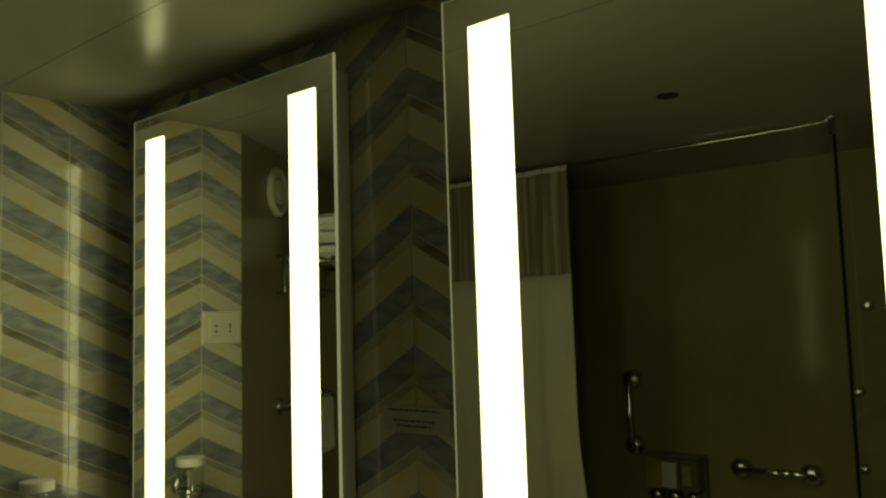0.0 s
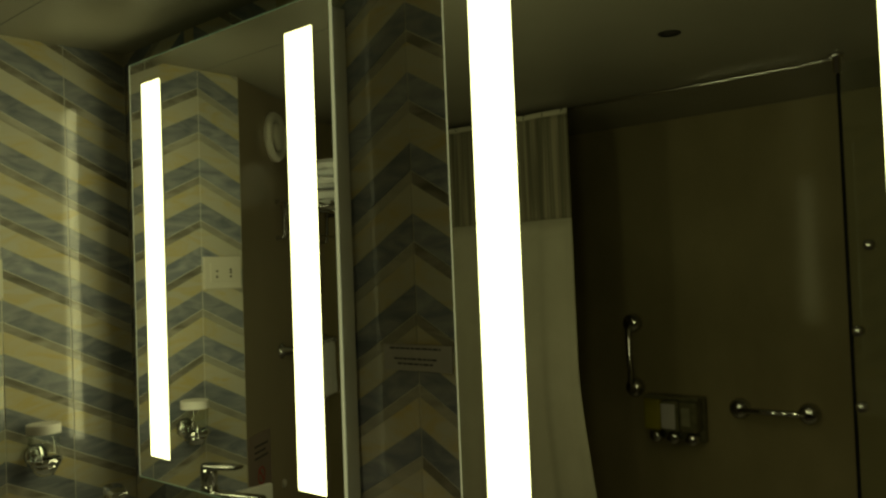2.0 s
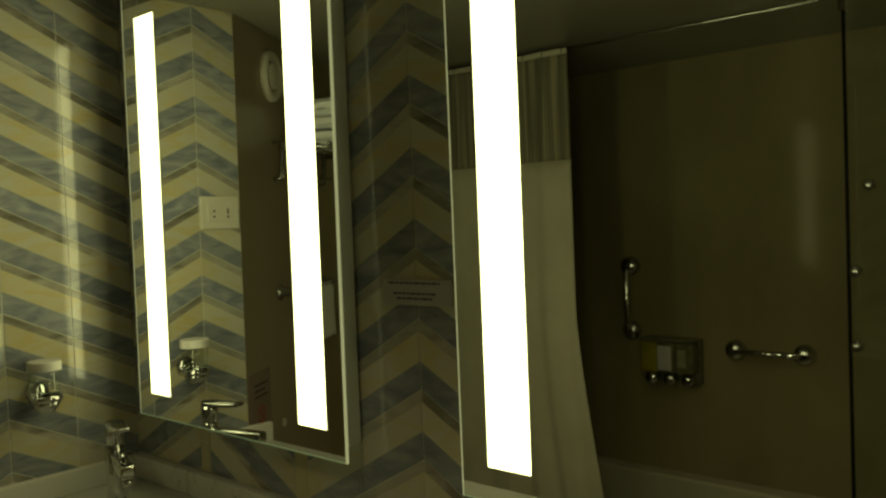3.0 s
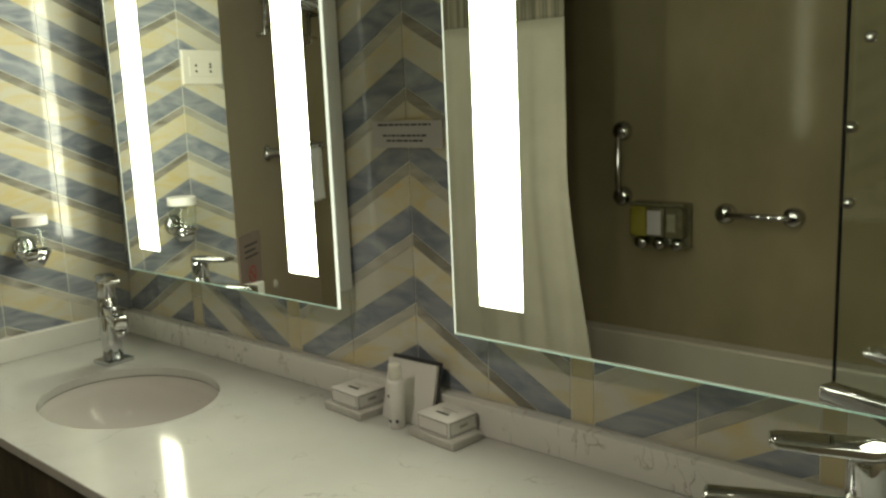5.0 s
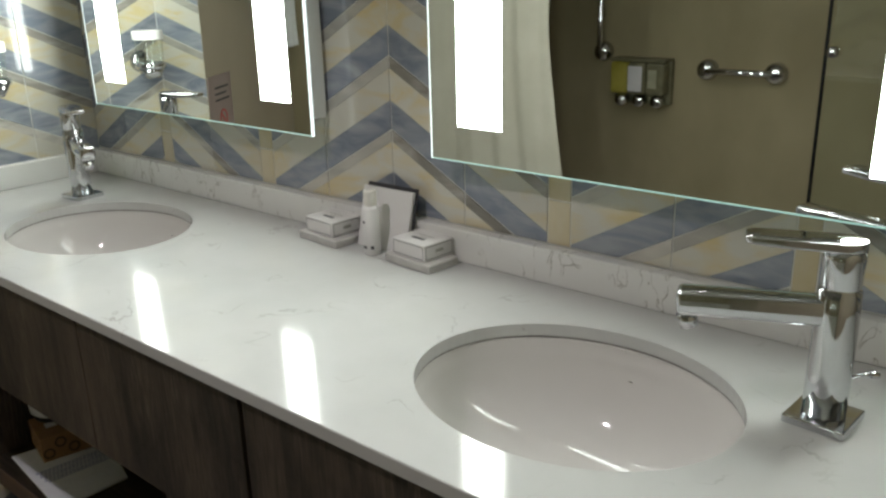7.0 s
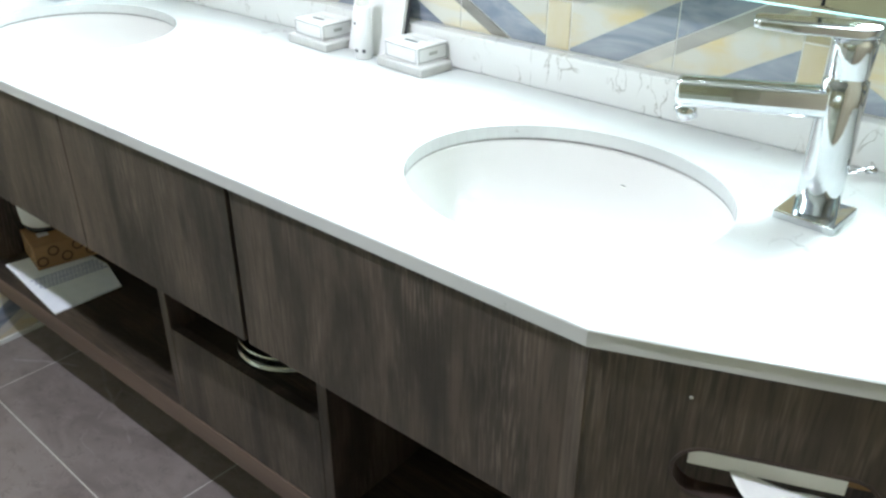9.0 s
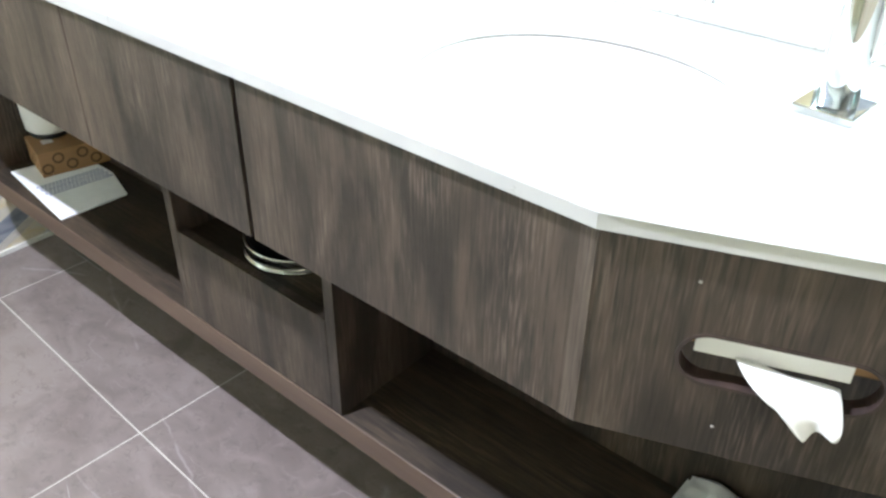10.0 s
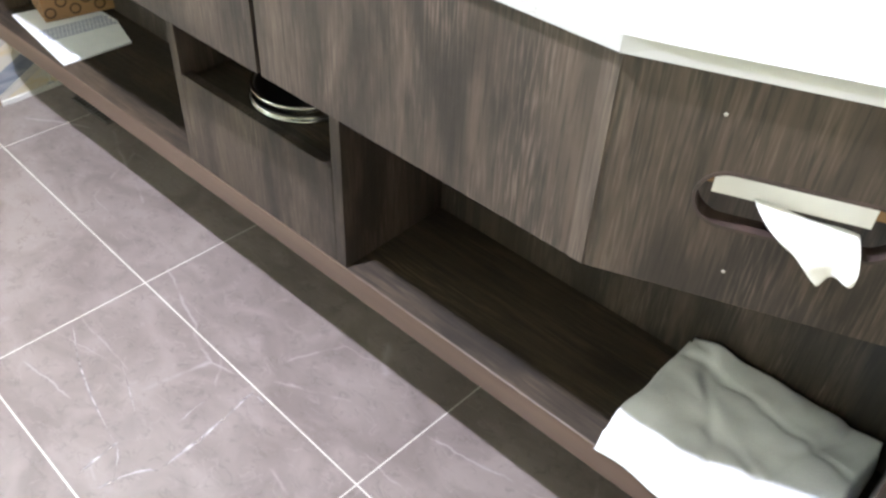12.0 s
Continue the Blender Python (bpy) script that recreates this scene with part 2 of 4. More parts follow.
matt_black = mat("matt_black_seal", (0.008, 0.008, 0.008), (0.012, 0.012, 0.012), 30, rough=0.9, spec=0.1)
dark_ink = mat("dark_ink", (0.03, 0.03, 0.035), (0.05, 0.05, 0.055), 60, rough=0.6)
paper = mat("white_paper", (0.74, 0.73, 0.72), (0.7, 0.69, 0.68), 12, rough=0.7, bump=0.05)
notice_paper = mat("pale_laminated_paper", (0.46, 0.45, 0.46), (0.5, 0.48, 0.49), 12, rough=0.25)
towel_cloth = mat("white_terry_cloth", (0.89, 0.91, 0.95), (0.85, 0.875, 0.92), 40, rough=0.95, bump=0.4, fine=520)
curtain_cloth = mat("white_curtain_cloth", (0.6, 0.575, 0.485), (0.55, 0.525, 0.435), 8, rough=0.85, bump=0.2, fine=300)
curtain_band = mat("taupe_ribbed_cloth", (0.16, 0.15, 0.11), (0.34, 0.31, 0.24), 60, (1, 1, 0.02), 0.85, bump=0.4, fine=300, lo=0.42, hi=0.58)
card_brown = mat("printed_brown_card", (0.3, 0.17, 0.07), (0.36, 0.21, 0.09), 14, rough=0.6)
card_print = mat("dark_brown_print", (0.09, 0.05, 0.02), (0.12, 0.065, 0.03), 30, rough=0.6)
blue_print = mat("faded_blue_print", (0.4, 0.43, 0.58), (0.48, 0.5, 0.62), 60, rough=0.9)
tray_white = mat("shower_tray_cream", (0.5, 0.475, 0.4), (0.45, 0.425, 0.36), 4, rough=0.3)
tissue_paper = mat("soft_white_tissue", (0.86, 0.86, 0.86), (0.82, 0.82, 0.82), 30, rough=0.95, bump=0.2, fine=200)
grey_film = mat("grey_green_film", (0.2, 0.19, 0.13), (0.25, 0.24, 0.17), 20, rough=0.4)
olive_soap = mat("olive_soap", (0.2, 0.175, 0.03), (0.27, 0.235, 0.05), 10, rough=0.2)
silver_plastic = mat("silver_plastic", (0.36, 0.35, 0.32), (0.42, 0.41, 0.38), 20, rough=0.3, metal=0.5)
mirror_mat = mat("mirror_silver", (0.86, 0.88, 0.86), rough=0.012, metal=1.0, rough_vary=0.0)
strip_glow = glow("lit_frosted_strip", (0.90, 1.0, 0.87), STRIP_POWER)
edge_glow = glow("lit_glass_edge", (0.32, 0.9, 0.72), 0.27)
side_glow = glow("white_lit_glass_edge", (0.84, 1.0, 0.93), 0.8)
glass = sheet_glass("clear_glass", (0.95, 0.98, 0.96))
frost = mat("frosted_acrylic", (0.5, 0.49, 0.47), (0.56, 0.55, 0.53), 30, rough=0.3)
pink_paper = mat("dull_pink_notice", (0.24, 0.18, 0.17), (0.28, 0.21, 0.2), 12, rough=0.3)
red_print = mat("red_print", (0.45, 0.05, 0.05), (0.5, 0.07, 0.06), 40, rough=0.5)


# ---- building helpers ----
ORIGIN = {}


def thing(name, at, label, category, group="", kind=""):
    """An Empty at the base of a thing; its parts hang under it."""
    ob = new(name)
    ob.location = at
    ob.empty_display_size = 0.05
    ORIGIN[ob.name] = Vector(at)
    return tagged(ob, label, category, group, kind)


def part(name, bm, material, parent=None, label="", smooth=False):
    """One mesh from a bmesh in room coordinates, hung under a thing or a part."""
    me = bpy.data.meshes.new(name)
    if parent is not None:
        bmesh.ops.translate(bm, verts=bm.verts[:], vec=-ORIGIN[parent.name])
    bm.to_mesh(me)
    bm.free()
    me.materials.append(material)
    if smooth:
        for p in me.polygons:
            p.use_smooth = True
    ob = new(name, me)
    if parent is not None:
        ob.parent = parent
        ORIGIN[ob.name] = ORIGIN[parent.name]
    else:
        ORIGIN[ob.name] = Vector((0, 0, 0))
    if label:
        ob["label"] = label
    return ob


def structure(name, bm, material, label, category):
    return tagged(part(name, bm, material), label, category, kind="structure")


def box(x0, y0, z0, x1, y1, z1, bevel=0.0, segs=2, bm=None):
    own = bmesh.new()
    bmesh.ops.create_cube(own, size=1.0)
    m = Matrix.Translation(((x0 + x1) / 2, (y0 + y1) / 2, (z0 + z1) / 2)) @ Matrix.Diagonal((abs(x1 - x0), abs(y1 - y0), abs(z1 - z0), 1))
    bmesh.ops.transform(own, matrix=m, verts=own.verts[:])
    if bevel:
        bmesh.ops.bevel(own, geom=own.edges[:], offset=bevel, segments=segs, affect="EDGES", profile=0.5)
    return merge(bm, own)


def merge(bm, own):
    if bm is None:
        return own
    me = bpy.data.meshes.new("scratch")
    own.to_mesh(me)
    own.free()
    bm.from_mesh(me)
    bpy.data.meshes.remove(me)
    return bm


def turned(bm, m):
    bmesh.ops.transform(bm, matrix=m, verts=bm.verts[:])
    return bm


def prism(points, z0, z1, bevel=0.0):
    """An upright solid over a ground outline."""
    bm = bmesh.new()
    f = bm.faces.new([bm.verts.new((x, y, z0)) for x, y in points])
    r = bmesh.ops.extrude_face_region(bm, geom=[f])
    bmesh.ops.translate(bm, vec=(0, 0, z1 - z0), verts=[v for v in r["geom"] if isinstance(v, bmesh.types.BMVert)])
    bmesh.ops.recalc_face_normals(bm, faces=bm.faces[:])
    if bevel:
        bmesh.ops.bevel(bm, geom=bm.edges[:], offset=bevel, segments=2, affect="EDGES", profile=0.5)
    return bm


def lathe(profile, at, n=40, bm=None, axis="z"):
    """A turned solid: rows of radius and height, about an axis through a place."""
    own = bmesh.new()
    rings = []
    for r, h in profile:
        rings.append([own.verts.new((r * math.cos(a), r * math.sin(a), h)) for a in (2 * math.pi * k / n for k in range(n))])
    for a, b in zip(rings, rings[1:]):
        for k in range(n):
            own.faces.new((a[k], a[(k + 1) % n], b[(k + 1) % n], b[k]))
    shut = tuple(profile[0]) == tuple(profile[-1])
    if profile[0][0] > 1e-5 and not shut:
        own.faces.new(rings[0][::-1])
    if profile[-1][0] > 1e-5 and not shut:
        own.faces.new(rings[-1])
    bmesh.ops.remove_doubles(own, verts=own.verts[:], dist=1e-6)
    spin = {"z": Matrix(), "y": Matrix.Rotation(radians(90), 4, "X"), "x": Matrix.Rotation(radians(90), 4, "Y")}[axis]
    turned(own, Matrix.Translation(at) @ spin)
    bmesh.ops.recalc_face_normals(own, faces=own.faces[:])
    return merge(bm, own)


def tube(points, r, n=14, bm=None):
    """A round bar along a line of places."""
    own = bmesh.new()
    pts = [Vector(p) for p in points]
    rings = []
    for k, p in enumerate(pts):
        d = (pts[min(k + 1, len(pts) - 1)] - pts[max(k - 1, 0)]).normalized()
        side = d.cross(Vector((0.31, 0.17, 0.93))).normalized()
        up = side.cross(d)
        rings.append([own.verts.new(p + r * (math.cos(a) * side + math.sin(a) * up)) for a in (2 * math.pi * j / n for j in range(n))])
    for a, b in zip(rings, rings[1:]):
        for k in range(n):
            own.faces.new((a[k], a[(k + 1) % n], b[(k + 1) % n], b[k]))
    own.faces.new(rings[0][::-1])
    own.faces.new(rings[-1])
    bmesh.ops.recalc_face_normals(own, faces=own.faces[:])
    return merge(bm, own)


def ring_plate(outer, inner, y0, y1, place):
    """A plate with a hole: two outlines of equal count in (u, v), given depth, set in the room by place(u, v, depth)."""
    bm = bmesh.new()
    n = len(outer)
    rows = [[bm.verts.new(place(u, v, d)) for u, v in line] for line, d in ((outer, y0), (inner, y0), (inner, y1), (outer, y1))]
    for a, b in ((0, 1), (1, 2), (2, 3), (3, 0)):
        for k in range(n):
            bm.faces.new((rows[a][k], rows[a][(k + 1) % n], rows[b][(k + 1) % n], rows[b][k]))
    bmesh.ops.recalc_face_normals(bm, faces=bm.faces[:])
    return bm


def around_box(u0, v0, u1, v1, line):
    """The outline of a box, one place for each place of an inner line, along rays from the line's middle."""
    cu = sum(p[0] for p in line) / len(line)
    cv = sum(p[1] for p in line) / len(line)
    out = []
    for u, v in line:
        du, dv = u - cu, v - cv
        k = min(((u1 if du > 0 else u0) - cu) / du if abs(du) > 1e-9 else 1e9, ((v1 if dv > 0 else v0) - cv) / dv if abs(dv) > 1e-9 else 1e9)
        out.append((cu + k * du, cv + k * dv))
    for corner in ((u0, v0), (u0, v1), (u1, v0), (u1, v1)):
        j = min(range(len(out)), key=lambda q: (out[q][0] - corner[0]) ** 2 + (out[q][1] - corner[1]) ** 2)
        out[j] = corner
    return out


def oval(cx, cy, a, b, n=72, power=2.0):
    pts = []
    for k in range(n):
        t = 2 * math.pi * k / n
        c, s = math.cos(t), math.sin(t)
        pts.append((cx + a * math.copysign(abs(c) ** (2 / power), c), cy + b * math.copysign(abs(s) ** (2 / power), s)))
    return pts


# ---- the room ----
WX, EX, SY = -0.42, 2.45, -2.34          # west and east walls, the shower's back wall
TURN_Y = -0.461                          # where the tiled west wall ends and the panelled wall runs off at a slant
SLANT = (-0.42, -1.135)
structure("floor", box(WX - 0.1, SY - 0.1, -0.1, EX + 0.1, 0.1, -0.0006), floor_grout, "light grouted bathroom floor of grey-brown stone tiles", "floor")
structure("ceiling", box(WX - 0.1, SY - 0.1, CEIL, EX + 0.1, 0.1, CEIL + 0.08), ceiling_paint, "glossy cream metal ceiling panels", "ceiling")
structure("wall_north", box(-0.1, 0.0, 0.0, EX + 0.1, 0.1, CEIL), grout, "chevron tiled wall behind the mirrors, blue-grey and beige", "wall")
structure("wall_west", box(-0.1, TURN_Y, 0.0, 0.0, 0.0, CEIL), grout, "chevron tiled side wall, blue-grey and beige glossy tiles", "wall")
structure("wall_slant", prism([(0, TURN_Y), SLANT, (SLANT[0] - 0.1, SLANT[1]), (-0.1, TURN_Y)], 0.0, CEIL), brown_panel, "unseen closing wall, brown to cut bounced light beside the tiles", "wall")
structure("wall_west_shower", box(WX - 0.1, SY, 0.0, WX, SLANT[1], CEIL), laminate, "beige shower side wall panel", "wall")
structure("wall_south", box(WX - 0.1, SY - 0.1, 0.0, EX + 0.1, SY, CEIL), laminate, "glossy beige shower wall panels", "wall")
# never in view: closes the room, its brown assumed to lower the bounced fill
structure("wall_east_unseen", box(EX, SY, 0.0, EX + 0.1, 0.0, CEIL), brown_panel, "unseen closing wall, brown to cut bounced light", "wall")
bm = bmesh.new()
box(WX, -0.3412, CEIL - 0.0006, EX, -0.3398, CEIL + 0.002, bm=bm)
structure("ceiling_joint", bm, black, "thin dark joint between two ceiling panels", "trim")
structure("skirting", box(0.0, TURN_Y, 0.0, 0.008, -0.01, 0.012), grout, "pale sealant line along the foot of the tiled wall", "trim")


# ---- mirrors ----
def lit_mirror(x0, x1, z0, z1, s0, s1, label):
    y = -0.045
    th = thing("lit_mirror", ((x0 + x1) / 2, 0, z0), label, "mirror", "mirrors over the vanity")
    part("housing", box(x0 + 0.012, y + 0.006, z0 + 0.03, x1 - 0.006, -0.0005, z1 - 0.03, 0.002), housing_white, th, "white housing behind the glass")
    # silvered glass with its two frosted windows left open
    w = 0.086
    xs, zs = (x0 + 0.002, s0, s0 + w, s1, s1 + w, x1 - 0.002), (z0 + 0.002, z0 + 0.058, z1 - 0.058, z1 - 0.002)
    bm = bmesh.new()
    grid = [[bm.verts.new((x, y, z)) for z in zs] for x in xs]
    faces = [bm.faces.new((grid[i][k], grid[i + 1][k], grid[i + 1][k + 1], grid[i][k + 1])) for i in range(5) for k in range(3) if not (k == 1 and i in (1, 3))]
    r = bmesh.ops.extrude_face_region(bm, geom=faces)
    bmesh.ops.translate(bm, vec=(0, 0.004, 0), verts=[v for v in r["geom"] if isinstance(v, bmesh.types.BMVert)])
    bmesh.ops.recalc_face_normals(bm, faces=bm.faces[:])
    part("mirror_glass", bm, mirror_mat, th)
    for s in (s0, s1):
        part("light_strip", box(s, y + 0.0005, z0 + 0.058, s + w, y + 0.004, z1 - 0.058), strip_glow, th, "bright white frosted light strip")
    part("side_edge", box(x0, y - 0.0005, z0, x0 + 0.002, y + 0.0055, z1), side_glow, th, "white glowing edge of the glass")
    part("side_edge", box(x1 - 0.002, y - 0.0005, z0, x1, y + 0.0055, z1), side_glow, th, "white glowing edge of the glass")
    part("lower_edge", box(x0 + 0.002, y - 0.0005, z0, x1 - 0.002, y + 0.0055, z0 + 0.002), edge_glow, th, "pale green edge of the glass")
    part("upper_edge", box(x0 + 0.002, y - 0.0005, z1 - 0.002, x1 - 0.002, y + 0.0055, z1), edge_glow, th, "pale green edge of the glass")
    return th


small_mirror = lit_mirror(0.124, 0.897, 1.083, 2.114, 0.183, 0.756, "backlit wall mirror with two bright frosted strips, white housing")
small_mirror.rotation_euler = (radians(-0.3), 0, radians(0.2))      # hangs a little askew
small_mirror.location.y -= 0.010
lit_mirror(1.180, 1.992, 1.0765, 2.134, 1.237, 1.846, "large backlit wall mirror with two bright frosted strips")

# ---- vanity top with basins ----
FRONT = -0.5405
BEND = 1.79
SLOPE = 0.40


def front_at(x, back=0.0):
    return FRONT + back + max(0.0, x - BEND) * SLOPE


BASINS = [(0.487, -0.280, 0.205, 0.169), (1.604, -0.292, 0.205, 0.169)]
worktop = thing("vanity_worktop", (1.2, -0.27, TOP - 0.018), "white quartz vanity worktop with sparse grey veins and low upstands", "worktop")
bm = bmesh.new()
T0 = TOP - 0.018
for cx, cy, a, b in BASINS:
    rim = oval(cx, cy, a, b)
    merge(bm, ring_plate(around_box(0.228 if cx < 1 else 1.353, -0.5, 0.728 if cx < 1 else 1.853, -0.08, rim), rim, TOP, T0, lambda u, v, d: (u, v, d)))
for x0, x1 in ((0.0, 0.228), (0.728, 1.353), (1.853, EX)):
    merge(bm, prism([(x0, -0.08), (x1, -0.08), (x1, -0.5 if x1 < BEND else front_at(x1)), (x0, -0.5 if x0 < BEND else front_at(x0))], T0, TOP))
merge(bm, prism([(0.0, 0.0), (0.0, -0.08), (EX, -0.08), (EX, 0.0)], T0, TOP))
merge(bm, prism([(0.0, -0.5), (0.0, FRONT), (BEND, FRONT), (1.853, front_at(1.853)), (1.853, -0.5)], T0, TOP))
bmesh.ops.remove_doubles(bm, verts=bm.verts[:], dist=0.0004)
nose = [e for e in bm.edges if all(abs(v.co.z - TOP) < 1e-4 and v.co.y < front_at(v.co.x) + 0.0005 for v in e.verts)]
bmesh.ops.bevel(bm, geom=nose, offset=0.002, segments=3, affect="EDGES", profile=0.5)
part("slab", bm, quartz, worktop)
part("upstand", box(0.0, -0.026, TOP, EX, -0.0005, TOP + 0.058, 0.003), veined_quartz, worktop)
part("upstand", box(0.0005, FRONT + 0.004, TOP, 0.02, -0.026, TOP + 0.058, 0.003), veined_quartz, worktop)


def basin(cx, cy, a, b, label):
    th = thing("undermount_basin", (cx, cy, T0 - 0.15), label, "basin", "basins in the worktop")
    bm = bmesh.new()
    rows = []
    for f, z in [(1.045, T0 - 0.004), (1.045, T0 - 0.008)] + [(1.02 * math.cos(q) ** 0.75, T0 - 0.008 - 0.14 * math.sin(q) ** 1.05) for q in (radians(5 * k) for k in range(1, 18))]:
        rows.append([bm.verts.new((x, y, z)) for x, y in oval(cx, cy, a * f, b * f, 64)])
    for p, q in zip(rows, rows[1:]):
        for k in range(64):
            bm.faces.new((p[k], q[k], q[(k + 1) % 64], p[(k + 1) % 64]))
    bm.faces.new(rows[-1])
    bmesh.ops.recalc_face_normals(bm, faces=bm.faces[:])
    ob = part("bowl", bm, porcelain, th, smooth=True)
    sol = ob.modifiers.new("wall", "SOLIDIFY")
    sol.thickness, sol.offset = 0.008, -1
    line = oval(cx, cy, a * 1.004, b * 1.004, 72)
    part("sealant_line", ring_plate(oval(cx, cy, a * 1.02, b * 1.02, 72), line, T0 - 0.0002, T0 - 0.0035, lambda u, v, d: (u, v, d)), seam_grey, th, "thin grey sealant line under the rim")
    part("overflow_ring", lathe([(0.006, 0.0), (0.011, 0.0), (0.011, 0.003), (0.006, 0.003), (0.006, 0.0)], (cx + a * 0.0, cy + b * 0.955, T0 - 0.055), 20, axis="y"), chrome, th, "", True)
    return th


for k, (cx, cy, a, b) in enumerate(BASINS):
    basin(cx, cy, a, b, "white oval undermount basin set into the quartz top")


def mixer(x, y, yaw, foot, label):
    """A single-lever basin mixer whose spout points along +x before it is turned."""
    th = thing("basin_mixer", (x, y, TOP), label, "tap", "basin mixers")
    at = Matrix.Translation((x, y, TOP)) @ Matrix.Rotation(radians(yaw), 4, "Z")

    def add(name, bm, smooth=True, label=""):
        return part(name, turned(bm, at), chrome, th, label, smooth)

    part("base_plate", turned(box(-0.033, -0.033, 0, 0.033, 0.033, 0.01, 0.0015), Matrix.Translation((x, y, TOP)) @ Matrix.Rotation(radians(foot), 4, "Z")), chrome, th)
    add("body", lathe([(0.0228, 0.011), (0.0228, 0.06), (0.0225, 0.13), (0.0218, 0.154), (0.0192, 0.1555), (0.0192, 0.159), (0.0205, 0.161), (0.0212, 0.19), (0.0212, 0.198)], (0, 0, 0), 40))
    spout = box(0.006, -0.0168, 0.115, 0.163, 0.0168, 0.144, 0.0065, 4)
    for v in spout.verts:
        if v.co.x > 0.1:
            v.co.z -= 0.003
            v.co.y *= 0.95
    add("spout", spout)
    own = lathe([(0.0105, 0.0), (0.0115, 0.016)], (0, 0, 0), 24)
    turned(own, Matrix.Translation((0.147, 0, 0.096)) @ Matrix.Rotation(radians(18), 4, "Y"))
    part("aerator", turned(own, at), chrome, th, "", True)
    rear = [(0.0212 * math.cos(a), 0.0212 * math.sin(a)) for a in (radians(90 + 15 * k) for k in range(13))]
    lever = prism(rear + [(0.06, -0.0205), (0.09, -0.0185), (0.097, -0.013), (0.097, 0.013), (0.09, 0.0185), (0.06, 0.0205)], 0.1985, 0.2095, 0.0018)
    for v in lever.verts:
        if v.co.x > 0.03 and v.co.z < 0.204:
            v.co.z += 0.003 * min(1.0, (v.co.x - 0.03) / 0.06)
    add("lever", lever)
    add("lever_recess", box(0.034, -0.011, 0.2096, 0.084, 0.011, 0.2104, 0.0003), False)
    add("lift_rod", tube([(-0.015, 0, 0.054), (-0.034, 0, 0.06), (-0.042, 0, 0.061)], 0.002, 10))
    add("lift_knob", turned(lathe([(0.0, 0.006), (0.0036, 0.005), (0.0042, 0.0), (0.0036, -0.005), (0.0, -0.006)], (0, 0, 0), 16), Matrix.Translation((-0.044, 0, 0.0612)) @ Matrix.Rotation(radians(90), 4, "Y")))
    return th


mixer(1.866, -0.196, 201, -4, "chrome single-lever basin mixer with square foot")
mixer(0.236, -0.182, -18, 4, "chrome single-lever basin mixer with square foot")

# ---- vanity cabinet ----
PF = -0.5335      # front of the upper panels
PB = 0.640       # their lower edge


def upper_unit(x0, x1, label):
    th = thing("vanity_drawer_unit", ((x0 + x1) / 2, PF, PB), label, "cabinet", "upper units of the vanity")
    part("drawer_front", box(x0, PF, PB, x1, PF + 0.019, T0 - 0.003, 0.001), wood_front, th)
    part("carcass", box(x0 + 0.002, PF + 0.021, PB + 0.03, x1 - 0.002, -0.48, T0 - 0.1), wood_board_shaded, th)
    return th


upper_unit(0.004, 0.8585, "dark wood vanity panel with upright grain under the worktop")
upper_unit(0.861, 1.2665, "dark wood vanity drawer front with upright grain")
upper_unit(1.2755, 1.7905, "wide dark wood vanity drawer front with upright grain")

# slanted end unit with a paper tissue slot
ANG = math.atan(SLOPE)
LEN = (EX - BEND) / math.cos(ANG)


def on_slant(u, z, d):
    return (BEND + u * math.cos(ANG) - d * math.sin(ANG) * -1 * -1, PF + u * math.sin(ANG) + d * math.cos(ANG), z)


corner = thing("vanity_corner_unit", (1.95, -0.47, PB), "slanted dark wood vanity end panel with an oval tissue slot", "cabinet", "upper units of the vanity")


def stadium(u0, u1, v0, v1, n=16):
    r = (v1 - v0) / 2
    pts = []
    for k in range(n + 1):
        a = math.pi / 2 + math.pi * k / n
        pts.append((u0 + r + r * math.cos(a), v0 + r + r * math.sin(a)))
    for k in range(1, 8):
        pts.append((u0 + r + (u1 - u0 - 2 * r) * k / 8, v0))
    for k in range(n + 1):
        a = -math.pi / 2 + math.pi * k / n
        pts.append((u1 - r + r * math.cos(a), v0 + r + r * math.sin(a)))
    for k in range(1, 8):
        pts.append((u1 - r - (u1 - u0 - 2 * r) * k / 8, v1))
    return pts


SLOT = stadium(0.086, 0.262, 0.728, 0.784)
bm = ring_plate(around_box(0.0, PB, 0.36, T0 - 0.003, SLOT), SLOT, 0.0, 0.019, on_slant)
merge(bm, turned(box(0.36, 0, PB, LEN, 0.019, T0 - 0.003), Matrix.Translation((BEND, PF, 0)) @ Matrix.Rotation(ANG, 4, "Z")))
part("end_panel", bm, wood_front, corner)
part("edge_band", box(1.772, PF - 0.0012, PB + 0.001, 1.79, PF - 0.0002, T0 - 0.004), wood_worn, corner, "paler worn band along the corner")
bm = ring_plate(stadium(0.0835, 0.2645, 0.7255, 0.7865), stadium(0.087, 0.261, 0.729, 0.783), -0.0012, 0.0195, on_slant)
part("slot_lining", bm, slot_edge, corner, "dark brown rim of the slot")
part("carcass", turned(box(0.02, 0.13, PB + 0.05, LEN - 0.02, 0.17, T0 - 0.1), Matrix.Translation((BEND, PF, 0)) @ Matrix.Rotation(ANG, 4, "Z")), wood_board_shaded, corner)
place = Matrix.Translation((BEND, PF, 0)) @ Matrix.Rotation(ANG, 4, "Z")
tissue_box = thing("tissue_box", place @ Vector((0.17, 0.07, 0.757)), "brown card tissue box lying behind the oval slot", "tissue box")
part("carton", turned(box(0.083, 0.0205, 0.757, 0.2685, 0.12, 0.84, 0.002), place), card_brown, tissue_box)
